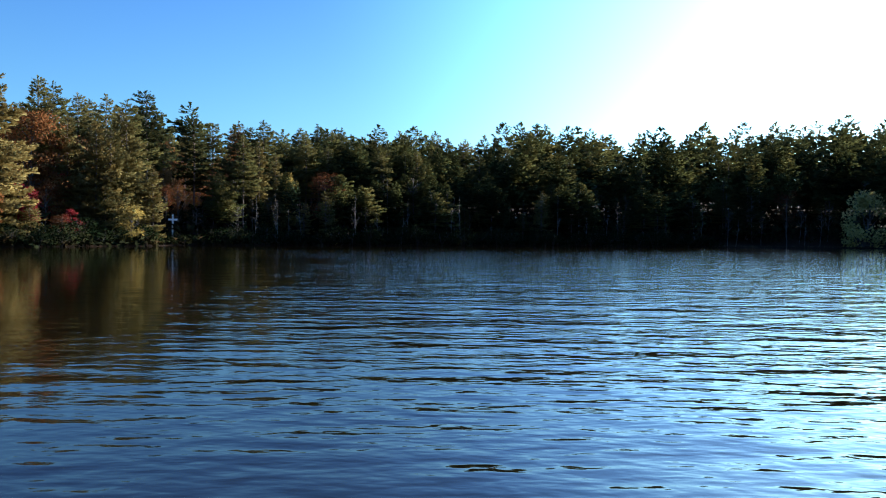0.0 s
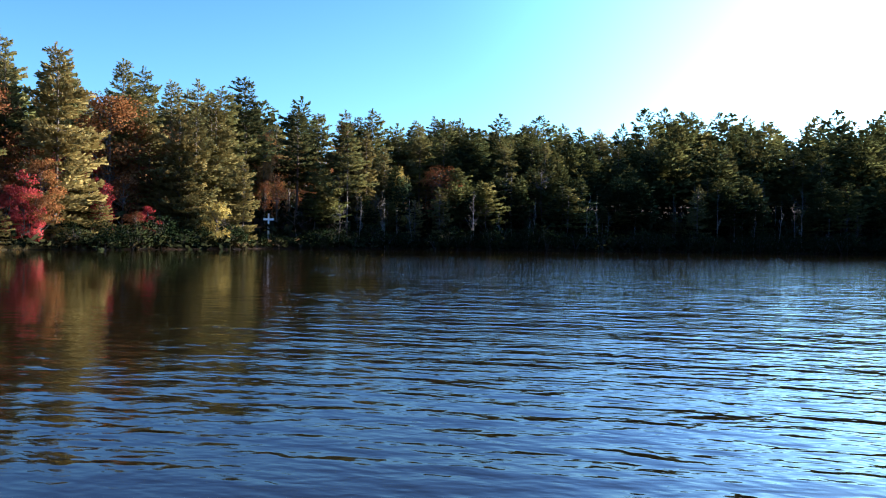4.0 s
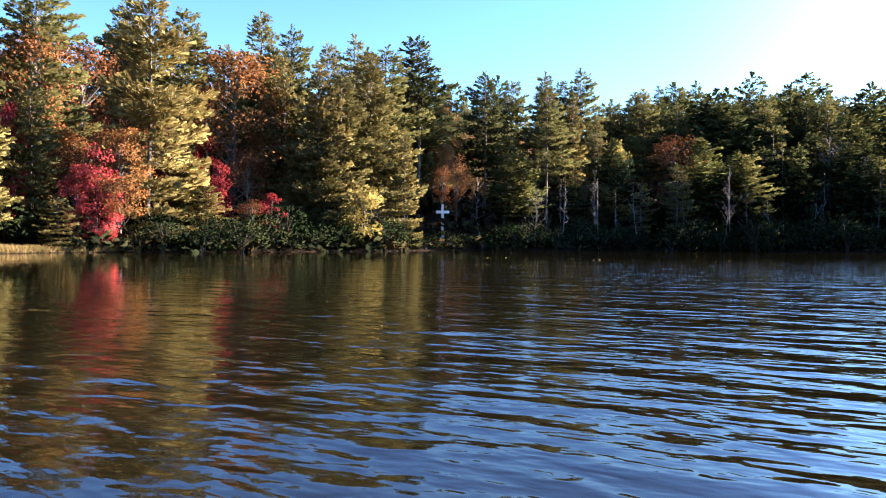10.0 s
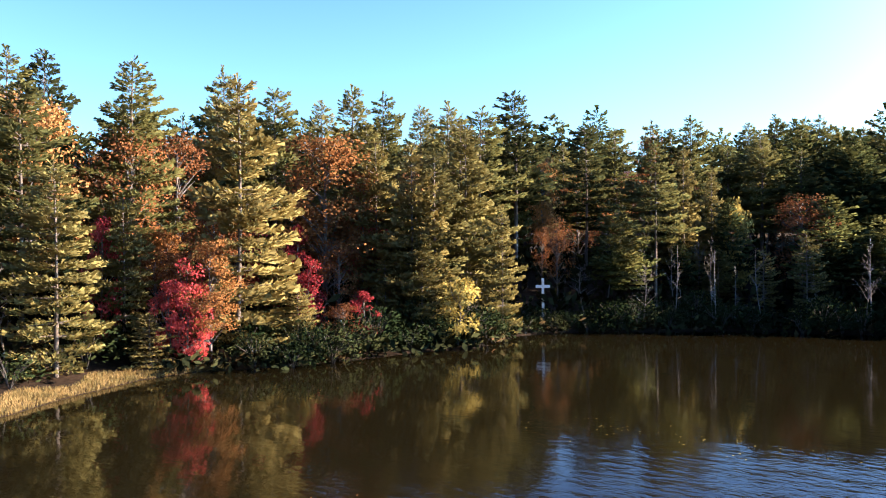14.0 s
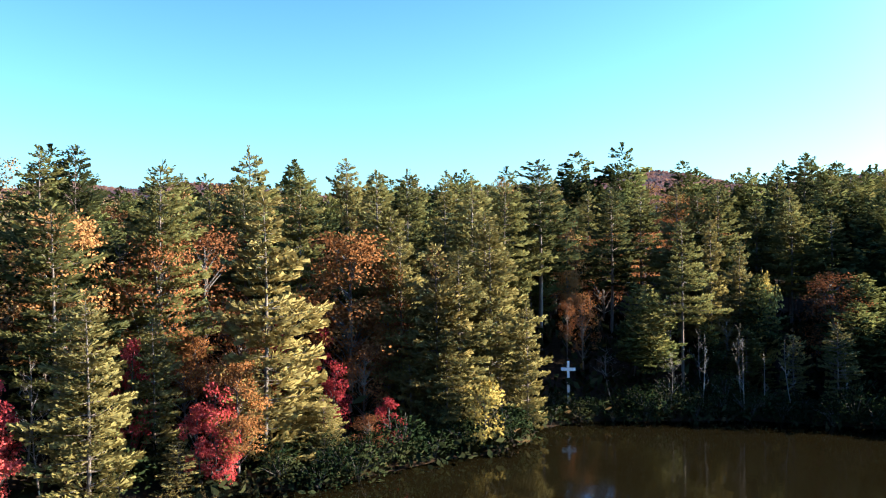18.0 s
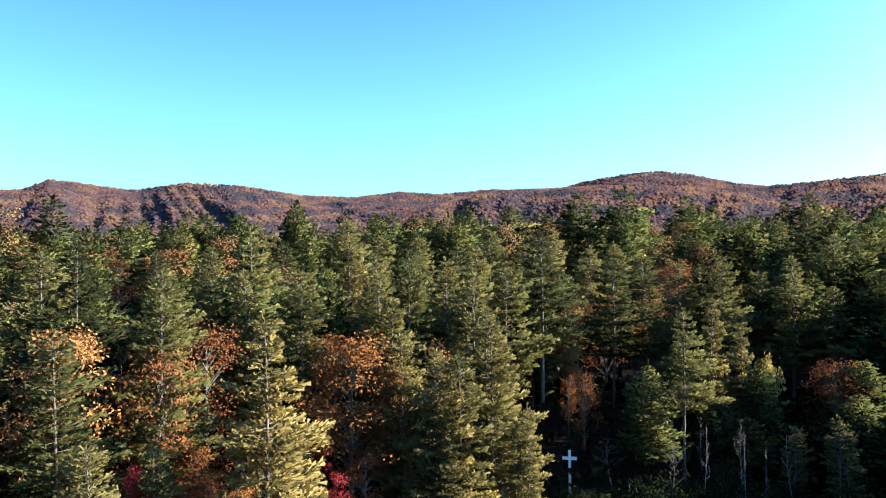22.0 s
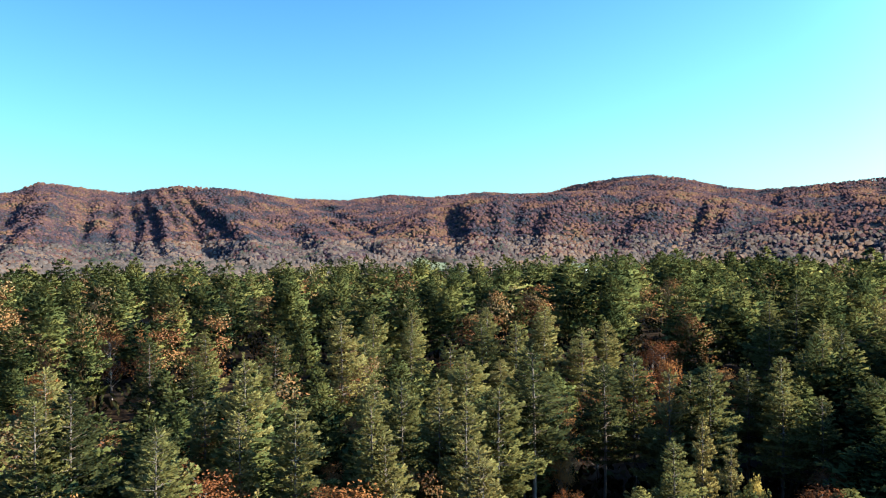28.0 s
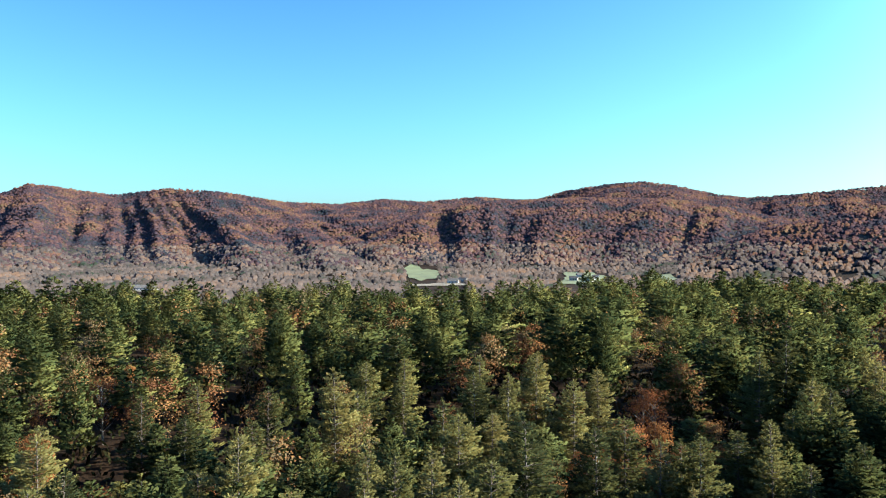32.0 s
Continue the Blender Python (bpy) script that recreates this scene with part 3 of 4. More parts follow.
def shrub_shape(seed, r=1.6, h=2.0, leaves=560, size=0.25):
    rng = np.random.RandomState(seed)
    limbs = []
    for k in range(9):
        a, q = rng.uniform(0, 6.283), rng.uniform(0.3, 0.9)
        limbs.append(tube([(0, 0, 0), (np.cos(a) * r * q * 0.4, np.sin(a) * r * q * 0.4, h * 0.45), (np.cos(a) * r * q, np.sin(a) * r * q, h * rng.uniform(0.6, 0.95))], [0.04, 0.03, 0.01], 4))
    a, q, t = rng.uniform(0, 6.283, leaves), rng.rand(leaves) ** 0.5, rng.rand(leaves)
    lump = 1 + 0.3 * np.sin(a * 3 + seed) * np.cos(a * 2)
    top = h * np.sqrt(np.clip(1 - 0.9 * q ** 2, 0, 1)) * (0.8 + 0.2 * lump)
    o = np.stack([np.cos(a) * q * r * lump, np.sin(a) * q * r * lump, top * (0.25 + 0.75 * t ** 0.5)], 1)
    d = unit(np.stack([np.cos(a), np.sin(a), rng.uniform(-0.4, 0.9, leaves)], 1) + rng.normal(0, 0.6, (leaves, 3)))
    crown = blades(o, d, size * rng.uniform(0.7, 1.3, leaves), size * rng.uniform(0.35, 0.6, leaves), rng)
    return join(limbs), crown


def as_thing(name, shape, wood, leaves, label, category, group, stem="trunk"):
    """A tree out of a shape: an empty at its foot, with its forked trunk and its crown under it."""
    e = tagged(new(name), label, category, group)
    e.empty_display_size = 0.5
    wood_mesh, crown = shape
    mesh_object(stem, *wood_mesh, wood, e, True)
    if crown is not None:
        v = crown[0]
        z0, z1 = v[:, 2].min(), v[:, 2].max()
        link_mesh(crown_mesh("crown", *crown, leaves, np.array([0, 0, z0 + 0.35 * (z1 - z0)])), "crown", e)
    return e


# sorts of tree: shape, natural height and looks; copies share them
SORTS = {}


def sort(key, name, shapes, height, wood, leaves, label, category, group):
    SORTS[key] = dict(name=name, shapes=shapes, height=height, wood=wood, leaves=leaves, label=label, category=category, group=group, made={})


sort("pine", "pine_tree", [pine_shape(s, 26, b, r) for s, b, r in ((1, 0.16, 5.4), (2, 0.20, 4.7), (3, 0.13, 5.8), (4, 0.24, 5.0), (5, 0.18, 4.5))], 26, M_BARK, M_PINE,
     "tall white pine with olive-green needles in open whorls", "pine tree", "pines along the shore")
sort("slim", "pine_tree", [pine_shape(s, 26, b, r, 1.48) for s, b, r in ((11, 0.36, 4.6), (12, 0.44, 4.1), (13, 0.32, 4.9))], 26, M_BARK, M_PINE,
     "slim white pine with a high crown and bare lower trunk", "pine tree", "pines along the shore")
sort("gold", "pine_tree", [pine_shape(s, 22, 0.06, r, 1.35, 104, 0.76, 0.41, 7, True, 0.10) for s, r in ((21, 5.0), (22, 4.3), (23, 4.7))], 22, M_BARK, M_GOLDPINE,
     "yellow-green pine with drooping boughs down to the bank", "pine tree", "pines along the shore")
sort("young", "pine_tree", [pine_shape(s, 10, 0.12, 2.3, 0.75, 130, 0.45) for s in (31, 32)], 10, M_BARK, M_GOLDPINE,
     "young pine with pale green tufted boughs", "pine tree", "young pines on the bank")
sort("orange", "maple_tree", [leafy_shape(41, 19, 0.26, 4.2, 58, 112, 0.31), leafy_shape(42, 19, 0.3, 3.6, 48, 112, 0.31)], 19, M_GREYBARK, M_ORANGE,
     "maple with a dense crown of orange autumn leaves", "maple tree", "autumn maples on the bank")
sort("red", "maple_tree", [leafy_shape(51, 9, 0.06, 2.5, 30, 105, 0.24), leafy_shape(52, 9, 0.12, 2.1, 26, 105, 0.24)], 9, M_GREYBARK, M_RED,
     "small maple with scarlet autumn leaves", "maple tree", "autumn maples on the bank")
sort("rust", "oak_tree", [leafy_shape(61, 19, 0.25, 4.8, 44, 78, 0.29), leafy_shape(62, 19, 0.3, 4.2, 38, 78, 0.29)], 19, M_GREYBARK, M_RUST,
     "oak with thinning rust-brown leaves", "oak tree", "autumn oaks on the bank")
sort("yellow", "yellow_tree", [leafy_shape(71, 7, 0.05, 2.6, 26, 70, 0.34), leafy_shape(72, 7, 0.08, 2.2, 22, 70, 0.34)], 7, M_GREYBARK, M_YELLOW,
     "low spreading tree with bright yellow leaves", "tree", "yellow trees on the bank")
sort("bare", "bare_tree", [bare_shape(81, 13, 16, 0.3), bare_shape(82, 13, 12, 0.22), bare_shape(83, 13, 18, 0.36)], 13, M_GREYBARK, None,
     "leafless grey tree with fine twigs", "bare tree", "bare trees among the pines")
sort("birch", "birch_tree", [bare_shape(84, 9, 9, 0.16), bare_shape(85, 9, 7, 0.2)], 9, M_BIRCH, None,
     "thin pale birch stem at the water's edge", "birch tree", "birches on the far bank")
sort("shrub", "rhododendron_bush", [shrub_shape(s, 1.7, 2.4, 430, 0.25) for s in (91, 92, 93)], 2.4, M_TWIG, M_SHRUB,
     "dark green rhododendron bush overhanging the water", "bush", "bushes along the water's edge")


def plant(key, x, y, top=None, height=None, turn=None, width=1.0, lean=0.0):
    """Stands a tree of that sort on the ground, with its top at that height above the lake."""
    k = SORTS[key]
    rng = plant.rng
    z = float(ground_height(x, y)) - 0.08
    h = height if height is not None else (top - z if top is not None else k["height"] * rng.uniform(0.85, 1.15))
    s = h / k["height"]
    v = rng.randint(len(k["shapes"]))
    turn = rng.uniform(0, 360) if turn is None else turn
    m = pose(x, y, z, lean, 0, turn)
    w = s ** 0.6 * width
    if v not in k["made"]:
        ob = as_thing(k["name"], k["shapes"][v], k["wood"], k["leaves"], k["label"], k["category"], k["group"], "stem" if key == "shrub" else "trunk")
        k["made"][v] = ob
    else:
        ob = copy_thing(k["made"][v], m)
    ob.matrix_basis = m @ Matrix.Diagonal((w, w, s, 1))
    TAKEN.append((x, y))
    return ob


plant.rng = np.random.RandomState(77)
TAKEN = []
# the trees that mark the view: sort, x, y, height of the top above the lake, width
MARKS = [("pine", -64.5, 115.5, 27, 1.0), ("slim", -57.9, 140.8, 29.6, 1.3), ("pine", -38.9, 156.4, 26.7, 0.9), ("slim", -42.0, 157.5, 25.2, 1.0),
         ("pine", -40.7, 204.0, 32.3, 0.9), ("pine", -37.1, 210.0, 34.3, 1.0), ("gold", -59.0, 94.7, 23.4, 1.0), ("pine", -72.8, 94.4, 26.8, 1.0),
         ("gold", -52.6, 119.6, 22.5, 0.95), ("gold", -50.8, 112.0, 18.5, 1.0), ("gold", -62.7, 115.8, 22.8, 1.0), ("pine", -86.6, 89.7, 29.1, 1.0),
         ("pine", -81.7, 112.0, 30.8, 0.9), ("pine", -93.4, 140.9, 32.7, 1.0), ("slim", -31.6, 184.0, 25.6, 1.2), ("pine", -75.8, 106.3, 26.1, 0.8),
         ("slim", -38.0, 138.1, 20.9, 0.9), ("pine", -60.5, 143.0, 25.3, 0.8), ("orange", -60.9, 107.1, 20.5, 1.25), ("red", -58.4, 89.5, 8.6, 0.74),
         ("orange", -46.9, 164.0, 26.0, 0.6), ("orange", -57.0, 147.3, 22.6, 0.6), ("yellow", -31.4, 149.4, 14.6, 0.6), ("yellow", -47.2, 110.1, 6.3, 1.05),
         ("young", -22.4, 140.2, 10.2, 1.0), ("young", 21.6, 156.0, 11.6, 1.0), ("pine", -20.5, 205.5, 29.2, 1.0), ("pine", -70.1, 143.1, 28.4, 1.0),
         ("gold", -61.0, 80.8, 15.6, 0.9), ("gold", -64.0, 87.7, 13.5, 0.7), ("young", -59.6, 87.2, 4.4, 1.2), ("orange", -74.3, 85.6, 22.5, 1),
         ("pine", -87.0, 93.7, 29.6, 1), ("rust", -72.4, 93.2, 21.0, 1), ("rust", -74.9, 100.2, 22.3, 1.1), ("rust", -63.2, 95.8, 14.2, 0.8),
         ("red", -64.9, 86.2, 12.0, 0.55), ("slim", -70.0, 109.4, 26.3, 1), ("red", -59.6, 102.9, 11.5, 0.6), ("orange", -58.2, 109.8, 17.1, 0.6),
         ("red", -57.8, 101.9, 8.6, 0.6), ("pine", -66.5, 123.6, 27.7, 0.9), ("pine", -57.9, 124.9, 25.8, 1), ("slim", -57.7, 132.2, 26.4, 1.1),
         ("pine", -65.3, 129.5, 27.0, 1), ("gold", -57.1, 110.6, 19.9, 0.7), ("gold", -52.5, 110.4, 18.9, 0.8), ("gold", -51.5, 118.4, 21.1, 1.0),
         ("gold", -50.6, 109.3, 10.9, 0.7), ("gold", -46.8, 117.7, 12.9, 0.6), ("rust", -50.5, 138.3, 13.0, 0.6), ("rust", -53.6, 140.1, 11.9, 0.45),
         ("bare", -44.3, 132.3, 7.2, 1.2), ("bare", -44.2, 138.9, 9.3, 1), ("slim", -52.8, 152.6, 26.9, 1), ("slim", -50.9, 159.8, 26.6, 1.1),
         ("gold", -43.4, 154.0, 26.1, 0.9), ("gold", -37.8, 149.4, 21.8, 0.6), ("gold", -34.0, 148.3, 18.5, 0.6), ("young", -26.9, 141.7, 8.6, 0.9),
         ("bare", -31.7, 153.0, 12.2, 1), ("slim", -37.7, 172.1, 23.9, 1.2), ("slim", -26.4, 166.0, 22.1, 1.1), ("slim", -20.7, 172.7, 24.4, 1),
         ("pine", -17.0, 184.9, 27.1, 1), ("orange", -117.4, 104.8, 27.0, 0.8), ("yellow", 88.0, 151.5, 12.2, 1.2), ("rust", -150.4, 133.6, 27.6, 1.0),
         ("orange", -158.0, 144.5, 27.5, 0.6), ("orange", -57.6, 91.0, 10.1, 0.8), ("red", -59.0, 88.6, 7.0, 0.68), ("red", -57.6, 89.6, 3.8, 0.8),
         ("birch", -30.5, 135.1, 8.7, 0.7), ("birch", -28.9, 136.4, 7.0, 0.6), ("birch", -26.5, 138.6, 8.7, 0.7), ("birch", -21.2, 139.8, 7.6, 0.6),
         ("birch", -12.0, 142.6, 7.0, 0.7), ("birch", 2.0, 147.9, 8.0, 0.7)]
for key, x, y, top, w in MARKS:
    plant(key, x, y, top, width=w)


# ---- the forest behind: the nearest trees singly, the rest as joined woods ----
def spots(x0, x1, y0, y1, step, seed):
    rng = np.random.RandomState(seed)
    gx, gy = np.meshgrid(np.arange(x0, x1, step), np.arange(y0, y1, step))
    p = np.stack([gx.ravel(), gy.ravel()], 1) + rng.uniform(-0.48, 0.48, (gx.size, 2)) * step
    return p


def clear_of(p, gap):
    q = np.array(TAKEN)
    d = np.sqrt(((p[:, None] - q[None]) ** 2).sum(-1)).min(1)
    return p[d > gap]


def polar(p):
    d = p - np.array(HUB[:2])
    return np.hypot(d[:, 0], d[:, 1]), np.degrees(np.arctan2(d[:, 0], d[:, 1]))


P = spots(-320, 140, 30, 330, 10.2, 5)
P = clear_of(P, 4.2)
SD = shore_distance(P[:, 0], P[:, 1])
RR, AZ = polar(P)
keep = (SD > 4.0) & (AZ > -80) & (AZ < 46) & ((AZ < 4) | (SD < 55))
P, SD, RR, AZ = P[keep], SD[keep], RR[keep], AZ[keep]
order = np.argsort(SD + 0.25 * RR)
P, SD, RR, AZ = P[order], SD[order], RR[order], AZ[order]
rng = np.random.RandomState(9)
woods = {"pine": [], "autumn": [], "farther": []}
canopy = lambda sd: 9.0 + 0.33 * sd


def stand(x, y, rng):
    """Height of a forest tree: old and young groups; None in the gaps."""
    g = float(waves(np.array(x), np.array(y), 55, 61, 2))
    if g < -0.7 or rng.rand() < 0.05:
        return None
    return float(np.clip(20.5 + 3.2 * g + rng.normal(0, 2.8), 12, 28))


for k, ((x, y), sd, r, az) in enumerate(zip(P, SD, RR, AZ)):
    q = rng.rand()
    left = x < -46
    if k < 150:
        if left:
            key = "pine" if q < 0.42 else "slim" if q < 0.56 else "rust" if q < 0.78 else "orange" if q < 0.86 else "bare" if q < 0.95 else "red"
        else:
            key = "slim" if q < 0.36 else "pine" if q < 0.66 else "bare" if q < 0.86 else "rust" if q < 0.95 else "young"
        hi = rng.uniform(17, 24) if key in ("pine", "slim") else rng.uniform(10, 16) if key in ("rust", "orange", "bare") else rng.uniform(6, 9)
        if not left:                      # the canopy climbs away from the far bank
            hi = min(hi, canopy(sd))
        if sd < 10:
            hi *= 0.62
        plant(key, x, y, height=hi)
    else:
        hi = stand(x, y, rng)
        if hi is None:
            continue
        hi = hi if left else min(hi, canopy(sd))
        share = 0.4 if math.hypot(x + 150, y - 132) < 26 else 0.70
        woods["autumn" if q > share else "pine"].append((x, y, hi if q <= share else hi * 0.9))

# small autumn trees under the pines of the near bank
P5 = spots(-80, -43, 76, 120, 4.6, 17)
S5 = shore_distance(P5[:, 0], P5[:, 1])
for x, y in clear_of(P5[(S5 > 1.5) & (S5 < 15)], 2.6):
    q, sd = rng.rand(), float(shore_distance(x, y))
    key = "rust" if q < 0.42 else "bare" if q < 0.58 else "gold" if q < 0.74 else "orange" if q < 0.86 else "red" if q < 0.93 else "young"
    plant(key, x, y, height=rng.uniform(3.5, 6.5) + 0.35 * sd, width=0.85)

P6 = spots(-125, -52, 70, 165, 6.6, 23)
S6 = shore_distance(P6[:, 0], P6[:, 1])
for x, y in clear_of(P6[(S6 > 11) & (S6 < 50)], 3.6):
    if math.hypot(x + 47.9, y - 128.9) > 12:
        woods["pine" if rng.rand() < 0.82 else "autumn"].append((x, y, rng.uniform(14, 22)))

# a closed stand behind the far bank
P3 = spots(-30, 150, 132, 245, 8.0, 12)
S3 = shore_distance(P3[:, 0], P3[:, 1])
for x, y in clear_of(P3[(S3 > 14) & (S3 < 80)], 3.4):
    woods["pine"].append((x, y, min(rng.uniform(17, 24), canopy(float(shore_distance(x, y)))) + (4.0 if x > 15 else 0)))

P4 = spots(-44, 60, 124, 175, 5.2, 13)
S4 = shore_distance(P4[:, 0], P4[:, 1])
for x, y in clear_of(P4[(S4 > 5.5) & (S4 < 15)], 2.4):
    if math.hypot(x + 47.9, y - 128.9) > 5:
        woods["pine"].append((x, y, rng.uniform(7.5, 13.0)))

P2 = spots(-760, 260, 60, 760, 10.6, 6)
RR, AZ = polar(P2)
edge = np.interp(AZ, [-80, -60, -40, -30, -15, 0], [470, 440, 350, 375, 560, 640])
keep = (RR < edge) & (AZ > -76) & (AZ < 4) & ~((P2[:, 0] > -322) & (P2[:, 0] < 142) & (P2[:, 1] > 28) & (P2[:, 1] < 332))
for x, y in P2[keep]:
    q = rng.rand()
    share = 0.74 - 0.5 * float(smooth01((math.hypot(x - HUB[0], y - HUB[1]) - 330) / 200)) * (x > -330)
    hi = stand(x, y, rng)
    if hi is not None:
        woods["autumn" if q > share else "farther"].append((x, y, hi if q <= share else rng.uniform(14, 20)))


def joined_wood(name, places, shapes, height, mat, label, soften=0.82):
    """One object of many trees too far off to count."""
    rng = np.random.RandomState(len(places))
    vs, fs, ax, n = [], [], [], 0
    pl = np.array(places)
    gz = ground_height(pl[:, 0], pl[:, 1])
    for (x, y, h), g in zip(pl, gz):
        v, f = shapes[rng.randint(len(shapes))]
        a, s = rng.uniform(0, 6.283), h / height
        w = s ** 0.6 * rng.uniform(0.75, 1.3)
        c, si = np.cos(a) * w, np.sin(a) * w
        vs.append(np.stack([v[:, 0] * c - v[:, 1] * si + x, v[:, 0] * si + v[:, 1] * c + y, v[:, 2] * s + g], 1))
        fs.append(f + n)
        ax.append(np.tile([[x, y, g + 0.45 * h]], (len(f), 1)))
        n += len(v)
    me = crown_mesh(name, np.concatenate(vs), np.concatenate(fs), mat, np.concatenate(ax), soften)
    tagged(link_mesh(me, name), label, "forest", kind="stuff")


NEAR_PINE = [pine_shape(s, 26, 0.34, r, 1.5, 31, 1.05, 0.52, 7, False)[1] for s, r in ((111, 5.4), (112, 4.6), (113, 6.0), (114, 5.0), (118, 4.2), (119, 5.6))]
MID_PINE = [pine_shape(s, 26, 0.45, r, 1.6, 26, 1.15, 0.56, 6, False)[1] for s, r in ((131, 5.6), (132, 4.8), (133, 6.0), (134, 5.2))]
FAR_PINE = [pine_shape(s, 26, 0.55, r, 1.9, 14, 1.7, 0.58, 6, False)[1] for s, r in ((115, 5.8), (116, 5.0), (117, 5.4), (120, 6.2))]
NEAR_LEAF = [leafy_shape(s, 18, 0.3, 4.6, 26, 44, 0.38)[1] for s in (124, 125, 126)]
FAR_LEAF = [leafy_shape(s, 18, 0.35, 4.8, 15, 13, 0.8)[1] for s in (121, 122, 123)]


def by_range(places, r0, r1):
    return [p for p in places if r0 <= math.hypot(p[0] - HUB[0], p[1] - HUB[1]) < r1]


joined_wood("pine_forest", by_range(woods["pine"], 0, 165), NEAR_PINE, 26, M_PINE_FAR, "dense pine forest with olive crowns")
joined_wood("pine_forest", by_range(woods["pine"], 165, 2000), MID_PINE, 26, M_PINE_FAR, "dense pine forest with olive crowns")
joined_wood("far_pine_forest", woods["farther"], FAR_PINE, 26, M_PINE_FAR, "dense pine forest with olive crowns")
joined_wood("autumn_forest", by_range(woods["autumn"], 0, 220), NEAR_LEAF, 18, M_AUTUMN_FAR, "scattered autumn trees among the pines")
joined_wood("autumn_forest", by_range(woods["autumn"], 220, 2000), FAR_LEAF, 18, M_AUTUMN_FAR, "scattered autumn trees among the pines")
P8 = spots(-20, 150, 132, 235, 6.4, 51)
S8 = shore_distance(P8[:, 0], P8[:, 1])
joined_wood("pine_thicket", [(x, y, rng.uniform(8, 13)) for (x, y), sd in zip(P8, S8) if 16 < sd < 70], FAR_PINE, 26, M_PINE_FAR, "thicket of young pines behind the far bank")
# woods out of view, added to close the lake and darken the left water's reflections
P9 = spots(-150, 210, -140, 175, 10.5, 53)
S9, (R9, A9) = shore_distance(P9[:, 0], P9[:, 1]), polar(P9)
joined_wood("pine_forest", [(x, y, rng.uniform(21, 28)) for (x, y), sd, az in zip(P9, S9, A9) if 3.5 < sd < 36 and not -80 < az < 46], FAR_PINE, 26, M_PINE_FAR, "unseen pine forest that closes the lake round")
P10 = spots(-330, -40, 70, 345, 8.5, 57)
S10, (R10, A10) = shore_distance(P10[:, 0], P10[:, 1]), polar(P10)
joined_wood("pine_thicket", [(x, y, rng.uniform(9, 15)) for (x, y), sd, az in zip(P10, S10, A10) if (sd > 45 or sd > 17 and y > 134) and -76 < az < 4 and rng.rand() < 0.2], FAR_PINE, 26, M_PINE_FAR, "young pines filling the gaps of the forest")

# slim grey stems crowd the far bank
P7 = spots(-40, 92, 128, 172, 3.1, 47)
S7 = shore_distance(P7[:, 0], P7[:, 1])
for (x, y), sd in zip(P7, S7):
    if 0.8 < sd < 11 and rng.rand() < 0.36 and math.hypot(x + 47.9, y - 128.9) > 9:
        plant("bare" if rng.rand() < 0.62 else "birch", x, y, height=rng.uniform(5.5, 10.5) + 0.2 * sd, width=rng.uniform(0.4, 0.8))

# bushes: a row along the water, and undergrowth between the trees
B = spots(-75, 60, 60, 175, 2.0, 7)
SB = shore_distance(B[:, 0], B[:, 1])
grassy = (B[:, 1] < 86) & (SB < 4)
BB = B[(SB > -0.5) & (SB < 5.5) & ~grassy & (np.random.RandomState(4).rand(len(B)) < np.where(SB < 2.2, 1.0, 0.6)) & ((B[:, 0] < -15) | (SB < 2.4))]
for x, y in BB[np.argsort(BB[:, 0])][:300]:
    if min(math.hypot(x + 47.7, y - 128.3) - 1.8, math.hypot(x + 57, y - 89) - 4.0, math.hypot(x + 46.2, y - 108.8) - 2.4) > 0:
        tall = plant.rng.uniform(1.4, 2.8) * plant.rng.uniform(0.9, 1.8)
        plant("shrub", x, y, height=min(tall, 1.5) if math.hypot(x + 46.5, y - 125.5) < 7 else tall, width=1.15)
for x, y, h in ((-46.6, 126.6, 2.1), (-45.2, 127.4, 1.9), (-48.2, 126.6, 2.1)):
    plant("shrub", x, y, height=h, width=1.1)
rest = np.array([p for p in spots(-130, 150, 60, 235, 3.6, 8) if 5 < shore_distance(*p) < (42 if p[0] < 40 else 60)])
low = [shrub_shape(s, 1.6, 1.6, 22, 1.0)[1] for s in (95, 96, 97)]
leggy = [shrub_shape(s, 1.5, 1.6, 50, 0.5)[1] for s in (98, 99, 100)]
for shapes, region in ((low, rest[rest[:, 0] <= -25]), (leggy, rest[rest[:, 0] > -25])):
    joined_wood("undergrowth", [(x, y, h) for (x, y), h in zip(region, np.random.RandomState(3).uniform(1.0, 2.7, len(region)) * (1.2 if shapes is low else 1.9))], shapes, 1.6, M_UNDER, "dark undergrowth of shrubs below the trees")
# added dark fringe: covers the pale brink where the shore lies in shade
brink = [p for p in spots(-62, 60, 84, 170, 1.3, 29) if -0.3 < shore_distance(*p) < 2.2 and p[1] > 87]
joined_wood("undergrowth", [(x, y, h) for (x, y), h in zip(brink, np.random.RandomState(8).uniform(0.7, 1.5, len(brink)))], low, 1.6, M_UNDER, "dark low growth over the water's edge, added to deepen its shade")
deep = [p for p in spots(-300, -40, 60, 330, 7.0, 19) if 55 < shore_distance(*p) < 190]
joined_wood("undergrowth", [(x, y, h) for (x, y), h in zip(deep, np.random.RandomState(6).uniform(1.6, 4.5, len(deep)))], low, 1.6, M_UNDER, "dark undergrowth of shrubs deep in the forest")


